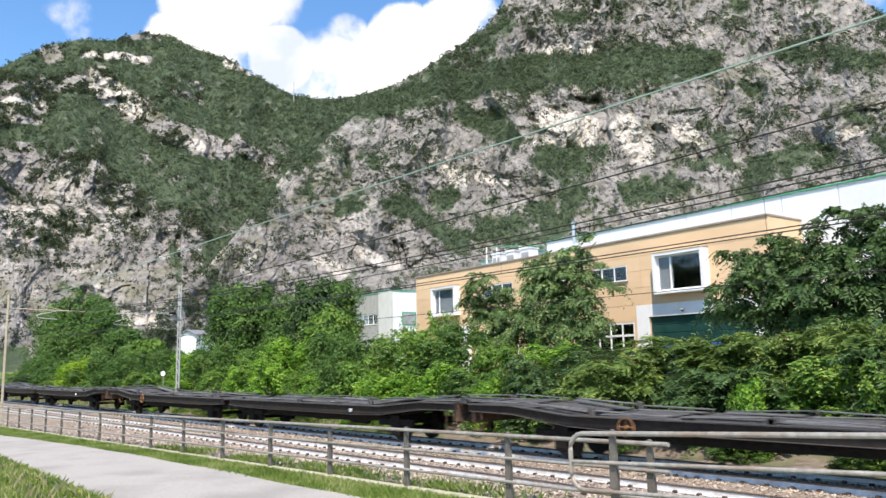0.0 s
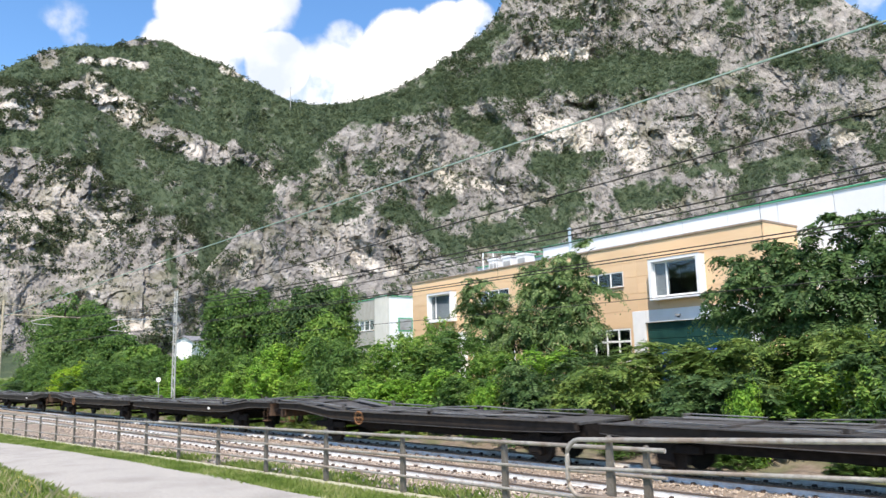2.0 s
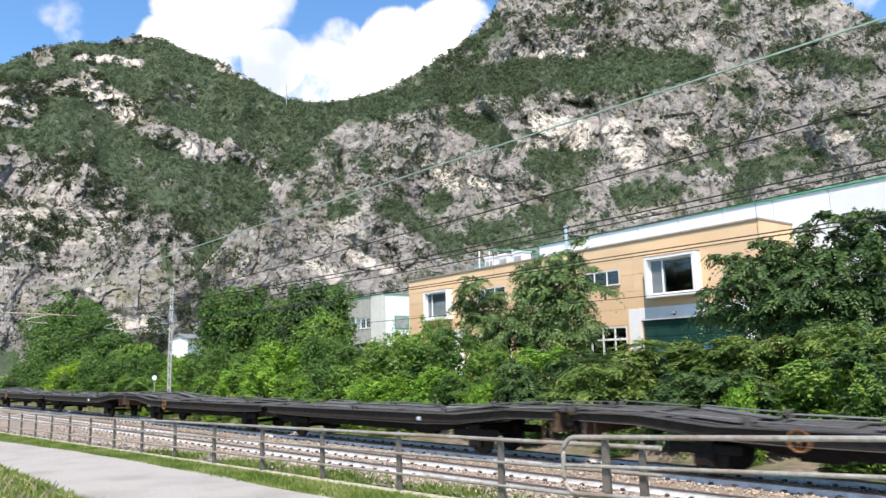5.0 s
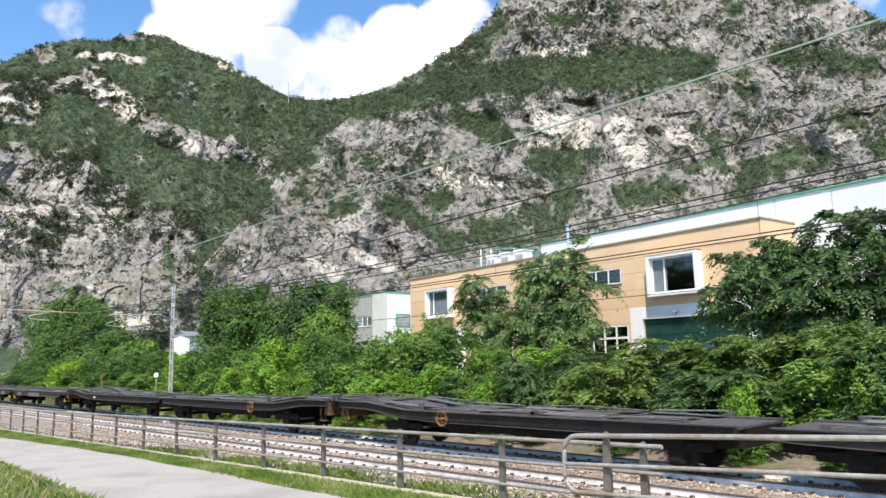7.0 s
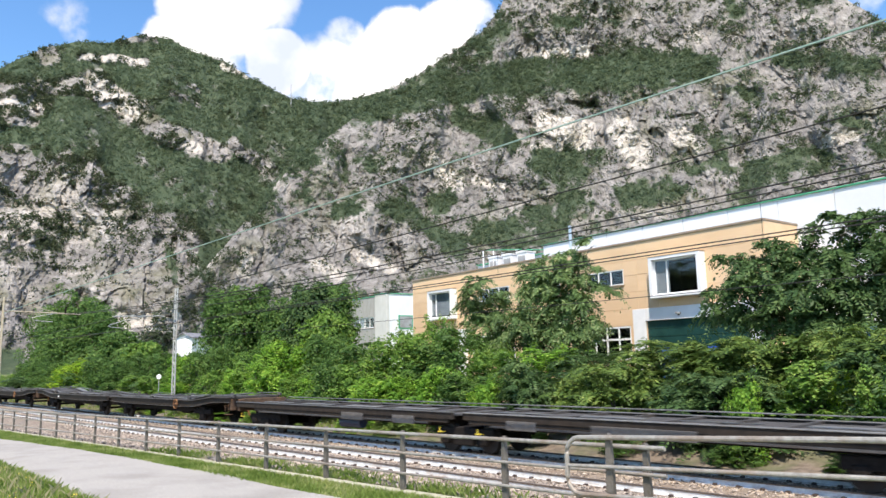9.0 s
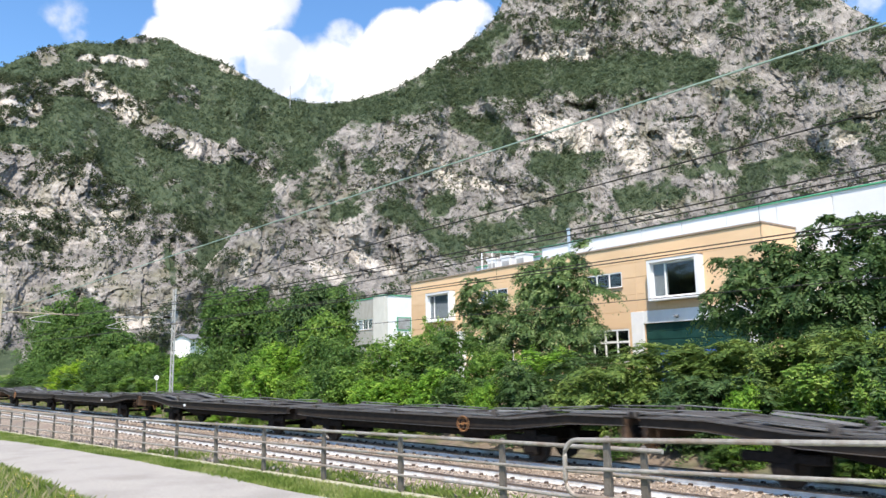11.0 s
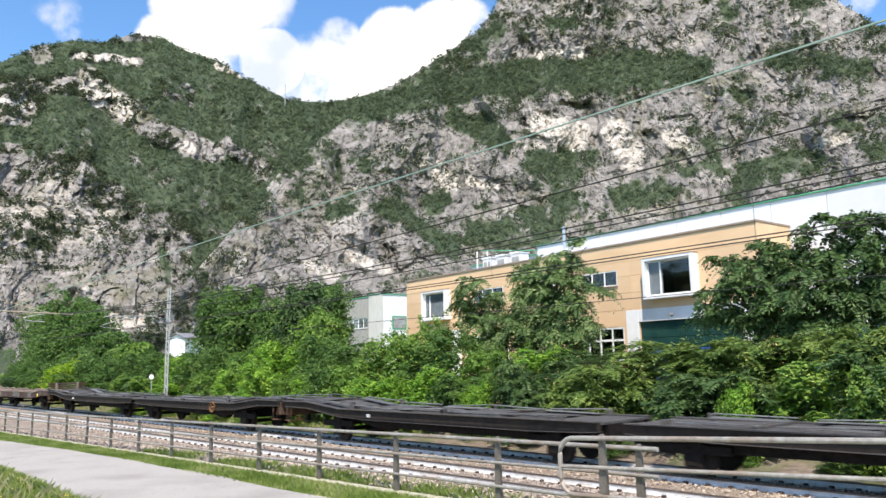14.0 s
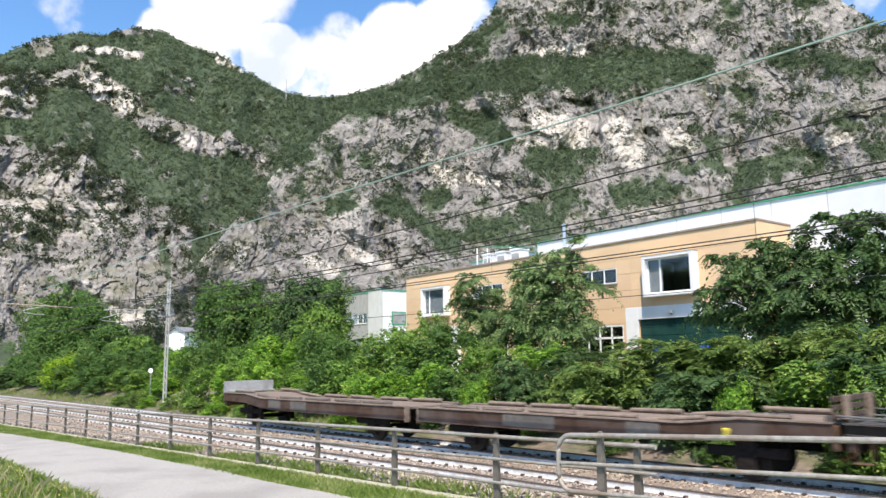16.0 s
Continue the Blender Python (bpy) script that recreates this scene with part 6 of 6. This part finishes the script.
def make_plants():
    rng = random.Random(21)
    names = {"fresh": "bright green leafy bush on the track bank", "mid": "green leafy bush on the track bank", "dark": "dark green dense bush on the track bank", "deep": "deep green shrub on the track bank",
             "olive": "olive-green bush with feathered leaves on the bank", "yellow": "yellow-green bush on the track bank"}

    def bush(kind, x, y, width, top):
        z = float(ground_height(np.array(x), np.array(y)))
        crown, stems = bush_mesh(kind, rng.randrange(3))
        s, h = width / 3.2, (top - z) / 4.5
        t = thing("bush", pose(x, y, z, 0, 0, rng.uniform(0, 360)) @ Matrix.Diagonal((s, s, h, 1)), names[kind], "bush", "bushes on the bank")
        piece("crown", crown, None, t)
        piece("stem", stems, None, t)

    # front row along the track, from far to near
    def kind_at(x):
        if x < -62:
            return rng.choice(["deep", "mid", "deep", "dark"])
        if x < -21.5:
            return rng.choice(["fresh", "fresh", "fresh", "mid", "deep"])
        return rng.choice(["olive", "olive", "olive", "dark", "mid", "dark"])

    x = -112.0
    while x < 0:
        step = 2.2 if x > -60 else 3.4
        if not -56.5 < x < -50.5:
            bush(kind_at(x), x + rng.uniform(-0.5, 0.5), 24.3 + rng.uniform(-0.7, 0.6) + (1.0 if x < -60 else 0), rng.uniform(2.8, 3.7) * (1.25 if x < -60 else 1), rng.uniform(0.9, 1.9 if x > -27 else 2.6) if x > -48 else rng.uniform(0.4, 1.6))
        x += step
    # taller second row
    x = -110.0
    while x < 2:
        bush(kind_at(x), x + rng.uniform(-0.6, 0.6), 26.6 + rng.uniform(-0.6, 0.8), rng.uniform(3.2, 4.4), ((rng.uniform(1.9, 2.5) if x < -12.5 else rng.uniform(2.0, 2.7)) if x > -27 else rng.uniform(2.7, 3.9)) if x > -56 else rng.uniform(2.7, 3.3) if x > -72 else rng.uniform(2.0, 3.4))
        x += 2.9 if x > -60 else 4.2
    # low growth at the foot of the bank
    x = -60.0
    while x < -27:
        bush(rng.choice(["mid", "fresh", "olive"]), x, 22.4 + rng.uniform(-0.3, 0.5), rng.uniform(1.2, 2.0), rng.uniform(-1.15, -0.6))
        x += rng.uniform(2.0, 5.0)
    bush("yellow", -83.0, 25.0, 5.0, 2.8)
    bush("yellow", -8.4, 24.1, 1.0, 1.0)
    x = -27.0
    while x < -3:
        bush(rng.choice(["deep", "deep", "olive"]), x, 22.7 + rng.uniform(-0.2, 0.5), rng.uniform(1.1, 1.7), rng.uniform(-1.25, -0.85))
        x += rng.uniform(2.6, 5.0)
    bush("yellow", -23.0, 23.6, 1.4, 0.5)
    bush("fresh", -10.9, 23.0, 1.5, 0.9)
    bush("mid", -6.9, 23.2, 1.9, 1.5)
    bush("fresh", -22.4, 23.2, 1.8, 0.9)
    for x, y, wide, top in ((-8.6, 26.0, 3.2, 2.5), (-6.6, 25.4, 3.0, 2.4), (-5.0, 25.0, 3.0, 2.4), (-4.2, 26.4, 3.4, 2.9), (-12.0, 26.2, 3.0, 2.3)):
        bush(rng.choice(["olive", "mid", "dark"]), x, y, wide, top)
    bush("olive", -13.6, 26.6, 3.2, 2.2)
    bush("olive", -10.4, 26.8, 3.2, 2.4)
    bush("mid", -31.0, 26.5, 3.0, 3.4)

    # trees before the factory
    make_tree("feathered_tree", "green tree with feathered sunlit leaves before the factory", -25.2, 30.5,
              [(-5.0, -0.4, 5.0, 0.9, 0.9, 0.7), (-3.6, -0.5, 5.3, 1.1, 1.1, 1.1), (-2.7, -0.2, 4.1, 1.1, 1.1, 1.0), (-3.6, -0.3, 3.4, 1.4, 1.2, 1.0), (-0.2, 0, 5.7, 1.0, 1.0, 1.0), (0.8, 0.2, 6.2, 1.2, 1.1, 1.0),
               (2.4, 0, 6.7, 1.0, 0.9, 0.7), (3.4, 0, 7.0, 0.6, 0.6, 0.5), (1.6, -0.2, 5.2, 1.5, 1.3, 1.3), (3.4, -0.2, 4.8, 1.2, 1.1, 0.9), (0.2, -0.5, 4.4, 1.7, 1.4, 1.4), (2.6, -0.4, 3.6, 1.5, 1.3, 1.1),
               (0.0, -0.6, 2.9, 1.9, 1.5, 1.1), (-1.6, -0.5, 2.4, 1.6, 1.3, 1.0), (2.2, -0.5, 2.3, 1.5, 1.2, 0.9)], M_LEAF_PALE, 31, 4200, 2000, 0.10, 0.18)
    make_tree("feathered_tree", "dark green spreading tree with feathered leaves by the hall", -11.3, 29.0,
              [(-3.8, -0.3, 4.0, 0.55, 0.6, 0.5), (-2.9, -0.2, 3.5, 0.7, 0.7, 0.6), (-2.2, 0, 4.6, 0.9, 1.0, 1.0), (-1.0, 0, 5.2, 1.0, 1.0, 0.9), (0.3, 0, 5.1, 1.1, 1.1, 1.0), (1.6, 0.1, 5.6, 0.9, 0.9, 0.9),
               (2.6, 0, 6.1, 0.8, 0.8, 0.7), (3.2, 0.1, 5.4, 0.9, 0.9, 1.1), (-1.4, -0.4, 3.9, 1.5, 1.2, 1.0), (0.6, -0.4, 4.1, 1.5, 1.2, 1.2), (2.2, 0.2, 4.4, 1.2, 1.0, 1.2), (3.2, 0.1, 3.9, 1.0, 0.9, 1.2),
               (2.2, -0.3, 3.1, 1.4, 1.1, 0.9), (0.4, -0.3, 2.9, 1.5, 1.1, 0.9), (-1.0, -0.3, 2.8, 1.0, 1.0, 0.8)], M_LEAF_DARK, 32, 5600, 1700, 0.10, 0.18)
    make_tree("young_tree", "slender bright green young tree before the factory corner", -31.8, 29.0,
              [(0.3, 0, 2.6, 1.3, 1.1, 1.0), (0.2, 0, 3.6, 0.7, 0.7, 0.7), (-0.5, 0, 3.0, 0.8, 0.8, 0.8), (-0.5, 0, 4.1, 0.3, 0.3, 0.6), (1.0, 0.1, 3.0, 0.8, 0.8, 0.6), (0.5, 0.1, 1.9, 1.4, 1.2, 0.8)], M_LEAF_MID, 33, 5200, 0, 0.06, 0.16)
    # taller trees behind the bank
    def stand(x, y, top, width, seed, mat, n=20, leaves=20000, label="tall leafy green tree on the bank"):
        r = np.random.default_rng(seed)
        z = float(ground_height(np.array(x), np.array(y)))
        make_tree("broadleaf_tree", label, x, y, random_lobes(r, width, (top - z) * 1.1, n, 0.25), mat, seed, leaves, 0, 0.2, 0.25 if x > -70 else 0.42, "trees behind the bank")

    stand(-60.5, 30.5, 8.4, 6.0, 41, M_LEAF_DEEP)
    stand(-55.5, 30.0, 8.0, 5.5, 42, M_LEAF_DEEP)
    stand(-50.5, 30.5, 6.6, 5.0, 43, M_LEAF_DEEP)
    stand(-45.0, 29.0, 7.3, 4.6, 44, M_LEAF_DARK)
    stand(-42.4, 28.6, 5.0, 4.0, 45, M_LEAF_MID)
    stand(-63.0, 33.0, 7.6, 6.0, 46, M_LEAF_DEEP)
    stand(-48.0, 33.0, 7.6, 5.0, 52, M_LEAF_DEEP)
    far = "broad dark green tree far along the track"
    stand(-128.0, 38.0, 14.2, 13, 48, M_LEAF_DEEP, 16, 16000, far)
    stand(-117.0, 38.5, 10.2, 10, 49, M_LEAF_DEEP, 14, 14000, far)
    stand(-102.0, 36.0, 6.4, 9, 50, M_LEAF_DEEP, 14, 14000, far)
    stand(-91.5, 35.0, 4.8, 6, 51, M_LEAF_MID, 12, 12000, far)
    stand(-145.0, 40.0, 13.0, 13, 53, M_LEAF_DEEP, 14, 12000, far)
    stand(-80.0, 33.0, 3.0, 6, 54, M_LEAF_DEEP, 12, 12000, far)
    stand(-73.5, 33.0, 2.7, 6, 55, M_LEAF_DEEP, 12, 12000, far)


make_plants()


def make_grass():
    rng = np.random.default_rng(77)

    def blades(name, label, x, y, tall, mat):
        n = len(x)
        z = np.where(y < 21, 0.0202 * np.clip(x, -60, 40) - 0.03, 0)
        z = np.where(y >= 7.6, ground_height(x, y), z)
        a = rng.uniform(0, 6.28, n)
        lean = rng.normal(0, 0.35, (n, 2))
        h = tall * rng.uniform(0.4, 1.3, n)
        w = rng.uniform(0.004, 0.011, n) * max(1.0, tall / 0.15)
        base = np.stack([x, y, z], 1)
        side = np.stack([np.cos(a) * w, np.sin(a) * w, 0 * w], 1)
        mid = base + np.stack([lean[:, 0] * h * 0.35, lean[:, 1] * h * 0.35, h * 0.6], 1)
        tip = base + np.stack([lean[:, 0] * h, lean[:, 1] * h, h], 1)
        q = np.stack([base - side, base + side, mid + side * 0.7, tip], 1)
        me = quads_mesh(name, q, mat)
        tagged(piece(name, me), label, "grass", kind="stuff")

    # verge between path and fence
    n = 52000
    x = -3 - 42 * rng.random(n) ** 1.3
    a = np.array([path_edges(v)[1] for v in x]) - 0.05
    b = fence_y(x) - 0.12
    y = a + (b - a) * rng.random(n) ** 0.9
    blades("verge_grass", "short green grass verge between path and fence", x, y, 0.075, M_GRASS)
    n = 60000
    x = 5 - 33 * rng.random(n) ** 0.8
    b = np.array([path_edges(v)[0] for v in x]) + 0.05
    y = b - 6.5 * rng.random(n) ** 2.0
    blades("meadow_grass", "green meadow grass with dry stalks beside the path", x, y, 0.12, M_GRASS)
    n = 6500
    spot = -3 - 15 * rng.random(50) ** 1.3
    x = rng.choice(spot, n) + rng.normal(0, 0.3, n)
    y = fence_y(x) + 0.05 + np.abs(rng.normal(0, 0.28, n))
    blades("fence_weeds", "thin weeds at the foot of the fence", x, y, 0.13, M_GRASS)
    n = 1800
    x = -2 - 22 * rng.random(n)
    b = np.array([path_edges(v)[0] for v in x])
    y = b - 0.05 - 3.0 * rng.random(n) ** 1.3
    blades("dry_stalks", "dry straw-coloured stalks in the meadow", x, y, 0.2, M_STRAW)
    # rough grass on the foot of the far bank
    n = 6000
    spot = -26 - 75 * rng.random(420) ** 1.2
    x = rng.choice(spot, n) + rng.normal(0, 0.35, n)
    y = 21.9 + 1.8 * rng.random(n)
    blades("bank_grass", "rough green grass on the earthy bank behind the tracks", x, y, 0.28, M_GRASS)
    # flowers in the meadow
    n = 420
    x = -3 - 16 * rng.random(n)
    b = np.array([path_edges(v)[0] for v in x])
    y = b - 0.1 - 2.6 * rng.random(n)
    c = np.stack([x, y, 0.0202 * x + rng.uniform(0.06, 0.2, n)], 1)
    d = np.tile(np.array([0, 0, 1.0]), (n, 1))
    tagged(piece("meadow_flowers", quads_mesh("meadow_flowers", leaf_quads(c, d, rng.uniform(0.015, 0.035, n), rng, 0.9), M_YELLOW)), "small yellow meadow flowers in the grass", "flowers", kind="stuff")


make_grass()


def motions():
    """The train rolls through at an even speed."""
    times = [0.0, 0.1] + [0.5 * k for k in range(1, 32)] + [15.9, 16.0]
    for wagon, start in TRAIN:
        walk(wagon, [(t, pose(start + SPEED * t, FAR_Y, RAIL_Z)) for t in times])


motions()
